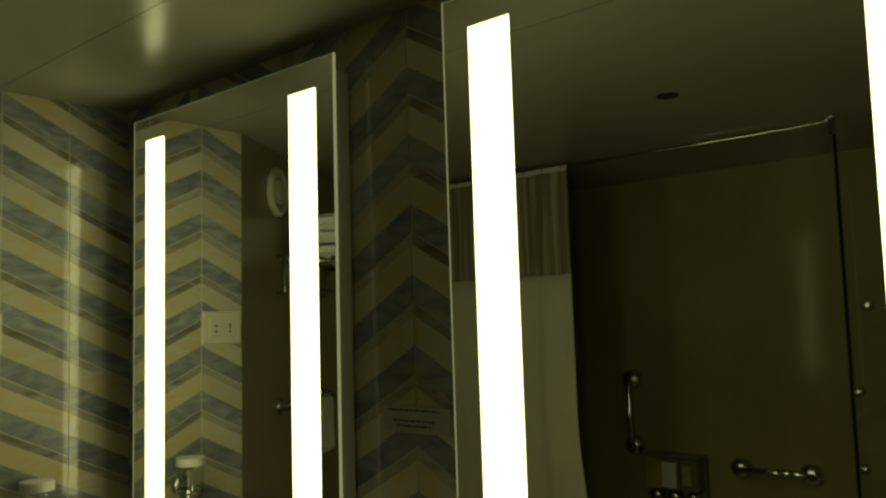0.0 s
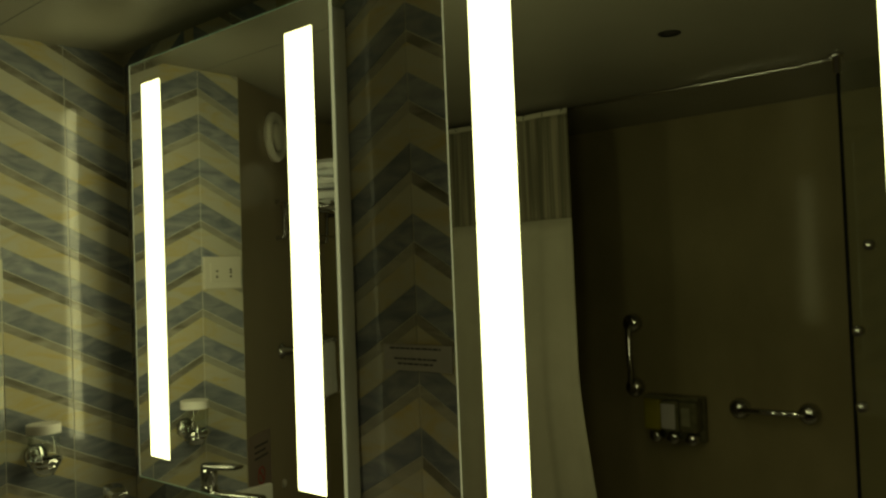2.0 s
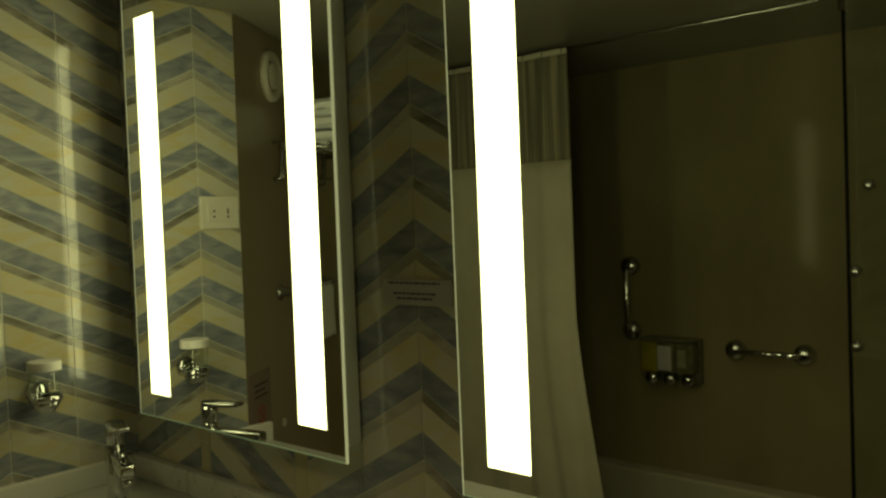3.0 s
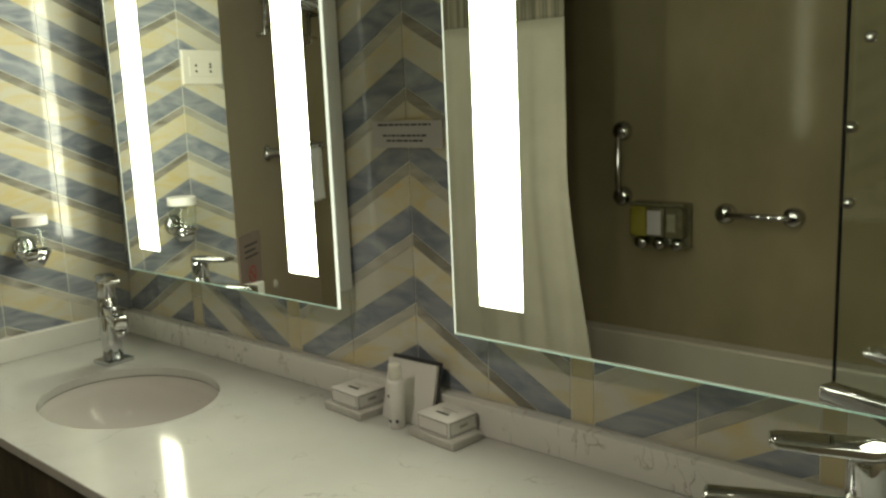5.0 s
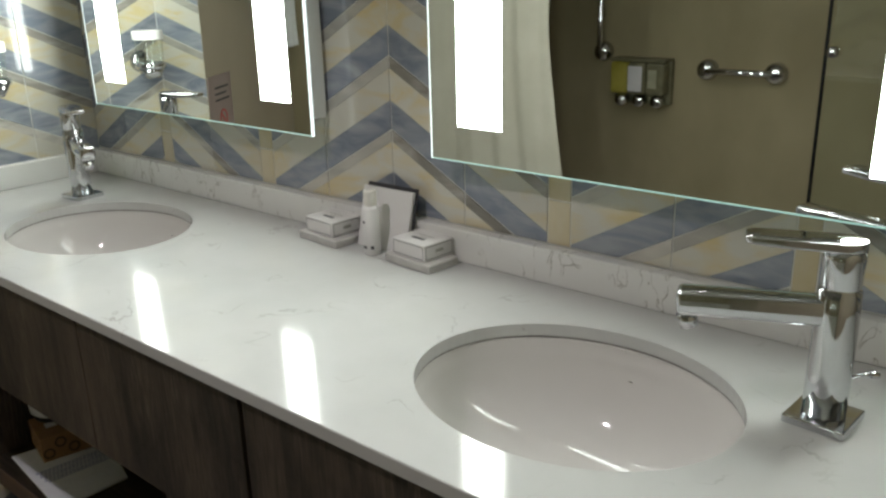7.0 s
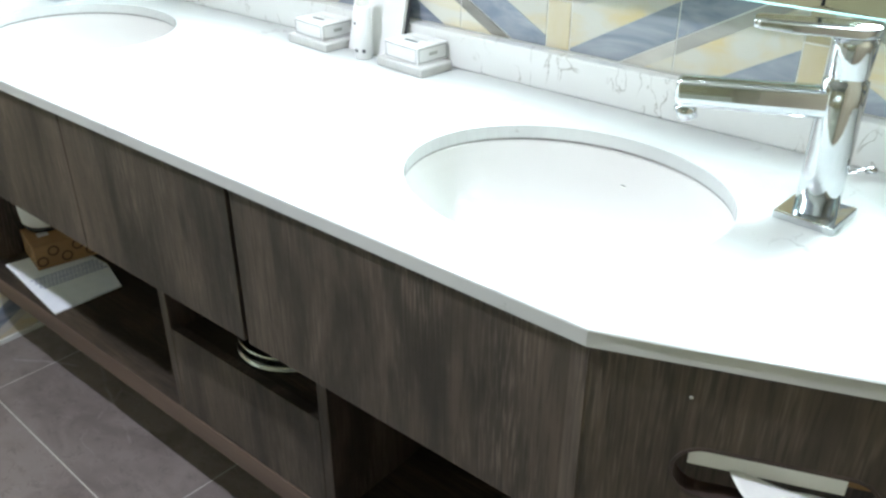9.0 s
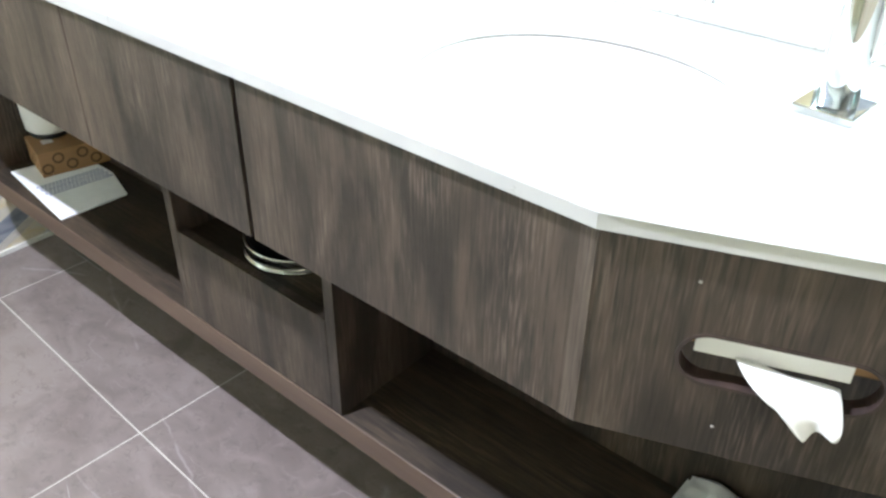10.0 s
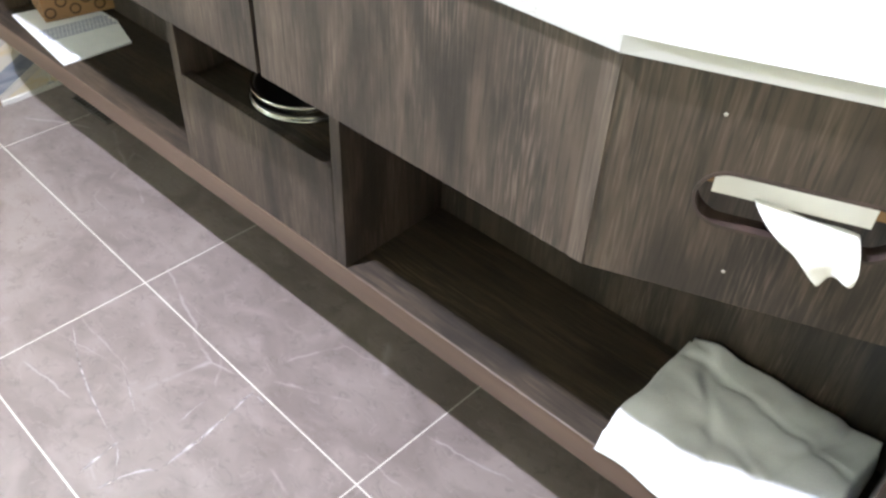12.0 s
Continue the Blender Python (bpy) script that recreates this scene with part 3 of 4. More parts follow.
part("top_film", turned(box(0.099, 0.014, 0.752, 0.236, 0.0165, 0.775, 0.001), place), tissue_paper, tissue_box, "pale film window of the box")
tis = bmesh.new()
G = 16
grid = []
for i in range(G + 1):
    row = []
    for j in range(G + 1):
        s_, t_ = i / G, j / G
        width = 0.092 * (1 - 0.62 * t_ ** 1.3)
        u = 0.182 + 0.03 * t_ + (s_ - 0.5) * width
        z = 0.76 - 0.012 * s_ * (1 - t_) - 0.041 * t_ + 0.006 * math.sin(s_ * 7 + t_ * 2) * t_
        d = 0.007 - 0.034 * math.sin(min(1.0, t_ * 1.6) * 1.5) + 0.007 * math.sin(s_ * 9 + 3 * t_) * (0.3 + t_)
        row.append(tis.verts.new(place @ Vector((u, d, z))))
    grid.append(row)
for i in range(G):
    for j in range(G):
        tis.faces.new((grid[i][j], grid[i + 1][j], grid[i + 1][j + 1], grid[i][j + 1]))
tissue = part("tissue", tis, tissue_paper, tissue_box, "white tissue hanging out", True)
sol = tissue.modifiers.new("sheet", "SOLIDIFY")
sol.thickness = 0.0008
for u, z in ((0.092, 0.839), (0.131, 0.677)):
    own = lathe([(0.0, 0.0009), (0.0014, 0.0007), (0.0019, 0.0)], (0, 0, 0), 12, axis="y")
    tagged(part("screw_cap", turned(own, Matrix.Translation(on_slant(u, z, 0)) @ Matrix.Rotation(ANG, 4, "Z")), silver_plastic, corner))

# open shelf below
SF, ST = -0.457, 0.286   # its front and the top of its board
RB = -0.23               # its back panel
REND = 2.135
shelf = thing("open_vanity_shelf", (1.1, -0.35, ST - 0.047), "floating dark wood shelf under the vanity with uprights", "shelf")
part("shelf_board", box(0.09, SF + 0.003, ST - 0.047, REND, RB, ST, 0.0008), wood_board_shaded, shelf)
part("front_lipping", box(0.09, SF, ST - 0.047, REND, SF + 0.003, ST + 0.0004, 0.0012), wood_edge, shelf, "lighter brown edge strip")
part("back_panel", box(0.09, RB, ST - 0.047, REND, RB + 0.016, PB + 0.07), wood_front, shelf)
for x in (0.910, 1.313):
    part("upright", box(x, SF + 0.002, ST, x + 0.021, RB, PB + 0.03, 0.0008), wood_front, shelf)
part("upright", box(0.09, SF + 0.002, ST, 0.11, RB, PB + 0.03, 0.0008), wood_front, shelf)
part("upright", box(REND - 0.018, SF + 0.002, ST, REND, RB, PB - 0.0, 0.0008), wood_front, shelf)
part("bin_panel", box(0.932, SF + 0.002, ST + 0.002, 1.312, SF + 0.02, 0.4715, 0.0008), wood_front, shelf, "dark wood panel that hides the bin")
BC, BR = (1.113, -0.332), 0.09
rim = oval(BC[0], BC[1], BR, BR, 48)
part("bin_board", ring_plate(around_box(0.932, SF + 0.02, 1.312, RB, rim), rim, 0.462, 0.446, lambda u, v, d: (u, v, d)), wood_board_shaded, shelf)
bin_ = thing("waste_bin", (BC[0], BC[1], 0.315), "round steel waste bin with dark inside, set into a board", "bin")
part("rim", lathe([(0.089, 0.5), (0.089, 0.5094), (0.0955, 0.5096), (0.0968, 0.5115), (0.0955, 0.514), (0.0925, 0.5155), (0.0912, 0.5175), (0.0904, 0.531), (0.0925, 0.5325), (0.0932, 0.5355), (0.0912, 0.538), (0.0875, 0.537), (0.086, 0.5), (0.089, 0.5)], (BC[0], BC[1], -0.0472), 64), steel, bin_, "polished steel rim with ridges", True)
part("liner", lathe([(0.0, 0.362), (0.08, 0.362), (0.0868, 0.534), (0.084, 0.534), (0.078, 0.366), (0.0, 0.366)], (BC[0], BC[1], -0.0472), 40), black, bin_, "black liner", True)

drain = thing("floor_drain", (0.18, -0.29, 0.0), "dark slotted floor drain under the vanity shelf", "drain")
part("frame", ring_plate([(0.095, -0.318), (0.265, -0.318), (0.265, -0.262), (0.095, -0.262)], [(0.101, -0.312), (0.259, -0.312), (0.259, -0.268), (0.101, -0.268)], 0.0, 0.004, lambda u, v, d: (u, v, d)), dark_steel, drain)
part("tray", box(0.101, -0.312, 0.0002, 0.259, -0.268, 0.001), slot_edge, drain)
for k in range(11):
    part("slat", box(0.106 + k * 0.0142, -0.312, 0.001, 0.1115 + k * 0.0142, -0.268, 0.0036), dark_steel, drain)

# ---- shower, seen in the mirrors ----
SH = -1.68
tray = thing("shower_tray", (0.5, -2.04, 0.0), "pale shower tray with a raised ledge along the wall", "shower tray")
part("basin_floor", box(WX, SY, 0.0, 1.6, SH + 0.03, 0.045, 0.004), tray_white, tray)
part("front_curb", box(WX, SH - 0.05, 0.045, EX, SH + 0.03, 0.12, 0.008), tray_white, tray)
part("wall_ledge", box(WX, SY, 0.045, EX, SY + 0.09, 0.405, 0.01), tray_white, tray)
part("drain_cover", lathe([(0.045, 0.0), (0.045, 0.004), (0.0, 0.004)], (1.0, SY + 0.22, 0.045), 28), steel, tray)

screen = thing("shower_screen", (1.9, SH, 0.12), "clear fixed shower glass panel with a black edge seal", "shower screen")
pane = part("pane", box(1.326, SH - 0.005, 0.12, EX, SH + 0.005, CEIL - 0.03), glass, screen)
pane.visible_shadow = False
part("edge_seal", box(1.319, SH - 0.008, 0.12, 1.326, SH + 0.008, CEIL - 0.03), matt_black, screen, "black vertical seal")
for x, z in ((1.346, 1.11), (1.346, 1.335), (1.388, 1.59)):
    part("clamp", lathe([(0.0, -0.03), (0.014, -0.028), (0.017, -0.02), (0.017, -0.006), (0.011, -0.005)], (x, SH, z), 24, axis="y"), chrome, screen, "", True)
post = lathe([(0.012, CEIL - 0.06), (0.012, CEIL - 0.012), (0.022, CEIL - 0.01), (0.022, CEIL)], (1.32, SH, 0), 24)
part("ceiling_post", post, chrome, screen, "", True)

rail = thing("curtain_rail", (0.4, SH, CEIL - 0.02), "slim steel curtain rail under the ceiling", "curtain rail")
part("track", tube([(WX, SH + 0.02, CEIL - 0.012), (0.9, SH - 0.02, CEIL - 0.012), (1.2, SH - 0.02, CEIL - 0.012), (1.32, SH, CEIL - 0.012)], 0.0055, 12), steel, rail, "", True)


def drape(name, z0, z1, material, parent, x0=-0.41, x1=0.367, spread=0.0, label=""):
    bm = bmesh.new()
    n, rows = 150, 26
    cols = []
    for j in range(rows + 1):
        f = j / rows
        z = z1 + (z0 - z1) * f
        down = (2.12 - z) / 1.9
        line = []
        for i in range(n + 1):
            g = i / n
            x = x0 + (x1 + 0.35 * max(0.0, down - 0.5) ** 1.3 - x0) * g
            amp = 0.003 + 0.0025 * down
            y = SH + 0.03 + amp * math.sin(g * 30 + 1.2 * math.sin(g * 9)) + 0.0012 * math.sin(g * 83 + down * 4)
            line.append(bm.verts.new((x, y, z)))
        cols.append(line)
    for j in range(rows):
        for i in range(n):
            bm.faces.new((cols[j][i], cols[j][i + 1], cols[j + 1][i + 1], cols[j + 1][i]))
    ob = part(name, bm, material, parent, label, True)
    sol = ob.modifiers.new("cloth", "SOLIDIFY")
    sol.thickness = 0.0012
    return ob


curtain = thing("shower_curtain", (0.0, SH + 0.03, 0.15), "white shower curtain with a taupe ribbed band, drawn open", "curtain")
drape("header", 2.137, 2.157, curtain_cloth, curtain)
drape("ribbed_band", 1.742, 2.137, curtain_band, curtain, label="see-through taupe ribbed band")
drape("lower_cloth", 0.16, 1.742, curtain_cloth, curtain)
for k in range(9):
    x = -0.36 + k * 0.088
    part("hook", tube([(x, SH + 0.02, CEIL - 0.012), (x + 0.004, SH + 0.036, CEIL - 0.02), (x, SH + 0.034, 2.14)], 0.002, 8), chrome, curtain, "", True)


def grab_bar(a, b, label):
    a, b = Vector(a), Vector(b)
    th = thing("grab_bar", (a + b) / 2, label, "grab bar", "shower grab bars")
    out = Vector((0, 0.05, 0))
    d = (b - a).normalized()
    part("bar", tube([a + out * 0.2, a + out * 0.7 + d * 0.006, a + out + d * 0.03, b + out - d * 0.03, b + out * 0.7 - d * 0.006, b + out * 0.2], 0.0125, 18), chrome, th, "", True)
    for p in (a, b):
        part("flange", lathe([(0.043, 0.0), (0.043, -0.012), (0.041, -0.025), (0.033, -0.038), (0.018, -0.046), (0.0, -0.047)], p, 32, axis="y"), chrome, th, "", True)
    return th


grab_bar((0.222, SY, 1.295), (0.222, SY, 1.008), "upright chrome grab bar on the shower wall")
grab_bar((0.695, SY, 0.954), (0.968, SY, 0.954), "level chrome grab bar on the shower wall")

disp = thing("soap_dispenser", (0.42, SY, 0.78), "wall soap dispenser with three chambers, olive, white and clear", "dispenser")
smoky = mat("smoky_shaded_soap", (0.1, 0.095, 0.06), (0.14, 0.13, 0.08), 20, rough=0.2)
# dark hood added, white chamber and label darkened: shadow put into their colours
part("shade_hood", box(0.295, SY, 0.978, 0.547, SY + 0.09, 0.992, 0.004), smoky, disp)
part("back_plate", box(0.292, SY, 0.80, 0.55, SY + 0.03, 0.985, 0.004), smoky, disp)
for k, (m_, lab) in enumerate(((olive_soap, "olive liquid chamber"), (smoky, "white chamber darkened for shade, with a white label"), (smoky, "clear smoky chamber"))):
    x0 = 0.3 + k * 0.082
    chamber = part("chamber", box(x0, SY + 0.03, 0.845, x0 + 0.079, SY + 0.095, 0.977, 0.012, 3), m_, disp, lab)
    if k == 1:
        part("label", box(x0 + 0.003, SY + 0.0952, 0.858, x0 + 0.066, SY + 0.0965, 0.962), notice_paper, chamber, "white printed label")
    if k == 2:
        part("label", box(x0 + 0.012, SY + 0.0952, 0.875, x0 + 0.05, SY + 0.0965, 0.95), grey_film, chamber, "faint greenish label")
    part("push_button", lathe([(0.028, 0.0), (0.028, -0.03), (0.022, -0.045), (0.0, -0.047)], (x0 + 0.039, SY + 0.03, 0.815), 24, axis="y"), chrome, chamber, "", True)

# ---- on the slanted panel wall ----
SD = Vector((SLANT[0], SLANT[1] - TURN_Y, 0)).normalized()      # along the wall, away from the tiles
SN = Vector((-SD.y, SD.x, 0))                                   # into the room
if SN.x < 0:
    SN = -SN


def on_wall(s, out, z):
    p = Vector((0, TURN_Y, 0)) + SD * s + SN * out
    return Vector((p.x, p.y, z))


WALLM = Matrix(((SD.x, SN.x, 0, 0), (SD.y, SN.y, 0, TURN_Y), (0, 0, 1, 0), (0, 0, 0, 1)))


def facing(own, s, z, out=0.0):
    """Sets a turned solid, made about the y axis, on the slanted wall."""
    return turned(own, WALLM @ Matrix.Translation((s, out, z)) @ Matrix.Rotation(radians(180), 4, "Z"))


vent = thing("wall_vent", on_wall(0.28, 0, 2.035), "round white ventilation valve on the beige wall panel", "vent")
part("ring", facing(lathe([(0.052, 0.0), (0.083, 0.0), (0.083, 0.01), (0.076, 0.02), (0.062, 0.022), (0.054, 0.014), (0.052, 0.004), (0.052, 0.0)], (0, 0, 0), 48, axis="y"), 0.28, 2.035), white_plastic, vent, "", True)
part("gap", facing(lathe([(0.0, 0.002), (0.0535, 0.002), (0.0535, 0.001), (0.0, 0.001)], (0, 0, 0), 40, axis="y"), 0.28, 2.035), black, vent, "dark gap behind the disc")
part("disc", facing(lathe([(0.0, 0.004), (0.04, 0.005), (0.046, 0.012), (0.043, 0.02), (0.03, 0.025), (0.0, 0.026)], (0, 0, 0), 40, axis="y"), 0.28, 2.035), white_plastic, vent, "", True)

rack = thing("towel_rack", on_wall(0.5, 0, 1.72), "chrome wall towel rack holding folded white towels", "towel rack")
for s in (0.285, 0.74):
    part("bracket", tube([on_wall(s, 0.002, 1.70), on_wall(s, 0.03, 1.70), on_wall(s, 0.03, 1.82), on_wall(s, 0.002, 1.82)], 0.008, 12), chrome, rack, "", True)
    part("side_arm", tube([on_wall(s, 0.02, 1.80), on_wall(s, 0.22, 1.80)], 0.006, 12), chrome, rack, "", True)
for out in (0.06, 0.11, 0.16, 0.21):
    part("rail", tube([on_wall(0.23, out, 1.806), on_wall(0.76, out, 1.806)], 0.005, 10), chrome, rack, "", True)
part("rail", tube([on_wall(0.23, 0.05, 1.72), on_wall(0.76, 0.05, 1.72)], 0.005, 10), chrome, rack, "", True)


def folded_towel(z, h, seed):
    th = thing("folded_towel", on_wall(0.53, 0.12, z), "folded white bath towel on the chrome rack", "towel", "towels on the rack")
    own = bmesh.new()
    bmesh.ops.create_cube(own, size=1.0)
    bmesh.ops.subdivide_edges(own, edges=own.edges[:], cuts=5, use_grid_fill=True)
    for v in own.verts:
        n_ = noise.noise(v.co * 2.3 + Vector((seed, 0, 0)))
        v.co = Vector((v.co.x * (0.40 + 0.02 * n_), v.co.y * (0.19 + 0.012 * n_), v.co.z * h * (0.9 + 0.35 * n_)))
    bmesh.ops.bevel(own, geom=[e for e in own.edges if e.calc_face_angle(0) > 1.0], offset=h * 0.35, segments=3, affect="EDGES")
    turned(own, Matrix.Translation(on_wall(0.53, 0.125, z + h / 2)) @ Matrix.Rotation(math.atan2(SD.y, SD.x), 4, "Z"))
    part("cloth", own, towel_cloth, th, "", True)


for k in range(3):
    folded_towel(1.814 + k * 0.05, 0.05, k + 3)

bar = thing("towel_bar", on_wall(0.5, 0, 1.33), "chrome towel bar with a round knob end", "towel bar")
for s in (0.3, 0.76):
    part("knob", facing(lathe([(0.026, 0.0), (0.026, 0.006), (0.016, 0.012), (0.012, 0.05), (0.0, 0.052)], (0, 0, 0), 28, axis="y"), s, 1.325), chrome, bar, "", True)
part("rod", tube([on_wall(0.3, 0.045, 1.325), on_wall(0.76, 0.045, 1.325)], 0.006, 12), chrome, bar, "", True)
hang = thing("hand_towel", on_wall(0.5, 0.05, 1.1), "white hand towel hanging over the bar", "towel")
bm = bmesh.new()
cols = []
for i in range(25):
    g = i / 24
    line = []
    for j in range(25):
        f = j / 24
        arc = (f - 0.5) * 0.5
        z = 1.333 - abs(arc) * 0.82
        out = 0.045 + (0.009 if arc > 0 else -0.009) * min(1, abs(arc) * 30) + 0.004 * math.sin(g * 17 + f * 3)
        line.append(bm.verts.new(on_wall(0.565 + g * 0.17 + 0.01 * math.sin(f * 6), out, z)))
    cols.append(line)
for i in range(24):
    for j in range(24):
        bm.faces.new((cols[i][j], cols[i + 1][j], cols[i + 1][j + 1], cols[i][j + 1]))
ob = part("cloth", bm, towel_cloth, hang, "", True)
sol = ob.modifiers.new("cloth", "SOLIDIFY")
sol.thickness = 0.004

note = thing("wall_notice", on_wall(0.1, 0, 0.88), "dull pink printed notice with a red ban mark", "notice")
FRAME = lambda s0, s1, z0, z1, o0, o1: turned(box(s0, o0, z0, s1, o1, z1), WALLM)
leaf = part("sheet", FRAME(0.006, 0.18, 0.9, 1.095, 0.0005, 0.0025), pink_paper, note)
for k in range(3):
    part("text_bar", FRAME(0.05, 0.155 - 0.02 * (k % 2), 1.055 - k * 0.018, 1.061 - k * 0.018, 0.0026, 0.0032), dark_ink, leaf)
part("ban_ring", facing(lathe([(0.022, 0.0), (0.028, 0.0), (0.028, 0.001), (0.022, 0.001), (0.022, 0.0)], (0, 0, 0), 32, axis="y"), 0.1, 0.965, 0.0026), red_print, leaf)
part("ban_stroke", turned(box(-0.024, 0.0, -0.003, 0.024, 0.0012, 0.003), WALLM @ Matrix.Translation((0.1, 0.0026, 0.965)) @ Matrix.Rotation(radians(45), 4, "Y")), red_print, leaf)
switch = thing("push_button_switch", on_wall(0.29, 0, 0.893), "small white call button on the wall panel", "switch")
part("plate", facing(lathe([(0.014, 0.0), (0.014, 0.004), (0.011, 0.007), (0.0, 0.008)], (0, 0, 0), 24, axis="y"), 0.29, 0.893), white_plastic, switch, "", True)

# ---- on the tiled west wall ----
outlet = thing("wall_socket", (0.0, -0.381, 1.54), "cream double shaver socket plate on the tiled wall", "socket")
plate = part("plate", box(0.0035, -0.449, 1.541, 0.013, -0.324, 1.634, 0.002), white_plastic, outlet)
part("insert", box(0.013, -0.43, 1.562, 0.0165, -0.343, 1.614, 0.001), white_plastic, plate)
for y, z in ((-0.363, 1.592), (-0.363, 1.576), (-0.409, 1.596), (-0.409, 1.588), (-0.409, 1.576)):
    part("pin_hole", lathe([(0.0035, 0.0), (0.0035, 0.001), (0.0, 0.001)], (0.0165, y, z), 14, axis="x"), black, plate)

CY, CX = -0.258, 0.055
holder = thing("tumbler_holder", (0.0, CY, 1.15), "chrome ring holder on the tiled wall", "holder")
part("rosette", lathe([(0.028, 0.003), (0.028, 0.011), (0.02, 0.019), (0.0, 0.021)], (0.0, CY, 1.16), 32, axis="x"), chrome, holder, "", True)
part("arm", tube([(0.006, CY, 1.16), (0.015, CY, 1.157), (0.02, CY, 1.152)], 0.008, 14), chrome, holder, "", True)
part("ring", lathe([(0.033, -0.007), (0.038, -0.007), (0.039, 0.0), (0.038, 0.007), (0.033, 0.007), (0.033, -0.007)], (CX, CY, 1.152), 40), chrome, holder, "", True)
part("cup_base", lathe([(0.0, -0.032), (0.02, -0.032), (0.03, -0.018), (0.034, -0.007), (0.032, -0.007), (0.0, -0.03)], (CX, CY, 1.152), 36), chrome, holder, "", True)
tumbler = thing("glass_tumbler", (CX, CY, 1.13), "clear glass tumbler with a white paper lid", "glass")
part("glass", lathe([(0.0, 1.128), (0.025, 1.128), (0.029, 1.135), (0.0325, 1.16), (0.0362, 1.222), (0.0, 1.222)], (CX, CY, 0), 40), glass, tumbler, "", True)
part("paper_lid", lathe([(0.0, 1.241), (0.037, 1.241), (0.0385, 1.239), (0.0385, 1.219), (0.0378, 1.219), (0.0376, 1.2385), (0.0, 1.2385)], (CX, CY, 0), 40), paper, tumbler, "white paper lid")

# ---- on the worktop ----
def soap_set(cx, cy, yaw, label):
    m = Matrix.Translation((cx, cy, TOP)) @ Matrix.Rotation(radians(yaw), 4, "Z") @ Matrix.Diagonal((1, 1, 0.9, 1))
    dish = thing("soap_dish", (cx, cy, TOP), "frosted acrylic soap dish on the worktop", "soap dish", "soap dishes")
    part("dish", turned(box(-0.056, -0.04, 0.0, 0.056, 0.03, 0.017, 0.003), m), frost, dish)
    b = thing("soap_box", (cx, cy, TOP + 0.0155), label, "soap box", "boxed soaps")
    carton_ = part("carton", turned(box(-0.04, -0.034, 0.0175, 0.04, 0.034, 0.0495, 0.001), m), paper, b)
    lines = []
    for y in (-0.0344,):
        lines += [(-0.037, y, 0.021, 0.037, y + 0.0003, 0.0218), (-0.037, y, 0.0455, 0.037, y + 0.0003, 0.0463), (-0.037, y, 0.021, -0.0362, y + 0.0003, 0.0463), (0.0362, y, 0.021, 0.037, y + 0.0003, 0.0463)]
    x = 0.0401
    lines += [(x, -0.031, 0.021, x + 0.0003, 0.031, 0.0218), (x, -0.031, 0.0455, x + 0.0003, 0.031, 0.0463), (x, -0.031, 0.021, x + 0.0003, -0.0302, 0.0463), (x, 0.0302, 0.021, x + 0.0003, 0.031, 0.0463)]
    bm = bmesh.new()
    for l in lines:
        box(*l, bm=bm)
    part("printed_border", turned(bm, m), dark_ink, carton_, "thin dark printed border")
    part("label_bar", turned(box(-0.016, -0.012, 0.0496, 0.014, -0.006, 0.0499), m), dark_ink, carton_, "dark brand bar")
    for l in ((-0.02, 0.008, 0.0496, 0.018, 0.0105, 0.0498), (-0.008, 0.0, 0.0496, 0.01, 0.002, 0.0498), (0.0401, -0.008, 0.031, 0.0404, 0.01, 0.037)):
        part("text_bar", turned(box(*l), m), silver_plastic, carton_, "faint grey printed line")


soap_set(0.942, -0.058, -5, "small white boxed soap with thin dark border")
soap_set(1.167, -0.06, -6, "small white boxed soap with thin dark border")

bottle = thing("lotion_bottle", (1.064, -0.079, TOP), "slim white lotion bottle with white cap and dark label bars", "bottle")
flask = part("body", lathe([(0.0, 0.0), (0.0135, 0.0), (0.0148, 0.002), (0.0148, 0.083), (0.013, 0.089), (0.0, 0.089)], (1.064, -0.079, TOP), 36), paper, bottle, "", True)
part("cap", lathe([(0.0105, 0.089), (0.0115, 0.092), (0.0115, 0.113), (0.0105, 0.117), (0.0, 0.118)], (1.064, -0.079, TOP), 32), white_plastic, bottle, "", True)
for z0, z1, a0, a1 in ((0.058, 0.063, 235, 265), (0.012, 0.017, 235, 275), (0.012, 0.018, 305, 325)):
    bm = bmesh.new()
    pts = [(math.cos(radians(a)), math.sin(radians(a))) for a in np.linspace(a0, a1, 7)]
    for (c0, s0), (c1, s1) in zip(pts, pts[1:]):
        vs = [bm.verts.new((1.064 + r * c, -0.079 + r * s, TOP + z)) for r, c, s, z in ((0.015, c0, s0, z0), (0.015, c1, s1, z0), (0.015, c1, s1, z1), (0.015, c0, s0, z1))]
        bm.faces.new(vs)
    part("label_bar", bm, dark_ink, flask)

cards = thing("folder_card", (1.065, -0.04, TOP), "white folded card with a dark cover leaning on the upstand", "card")
lean = Matrix.Translation((1.066, -0.058, TOP)) @ Matrix.Rotation(radians(2), 4, "Z") @ Matrix.Rotation(radians(-14), 4, "X")
part("leaf", turned(box(-0.06, 0.0, 0.001, 0.056, 0.007, 0.112, 0.0008), lean), paper, cards)
part("cover", turned(box(-0.056, 0.0075, 0.0015, 0.0605, 0.0095, 0.119), lean), dark_ink, cards, "dark back cover")

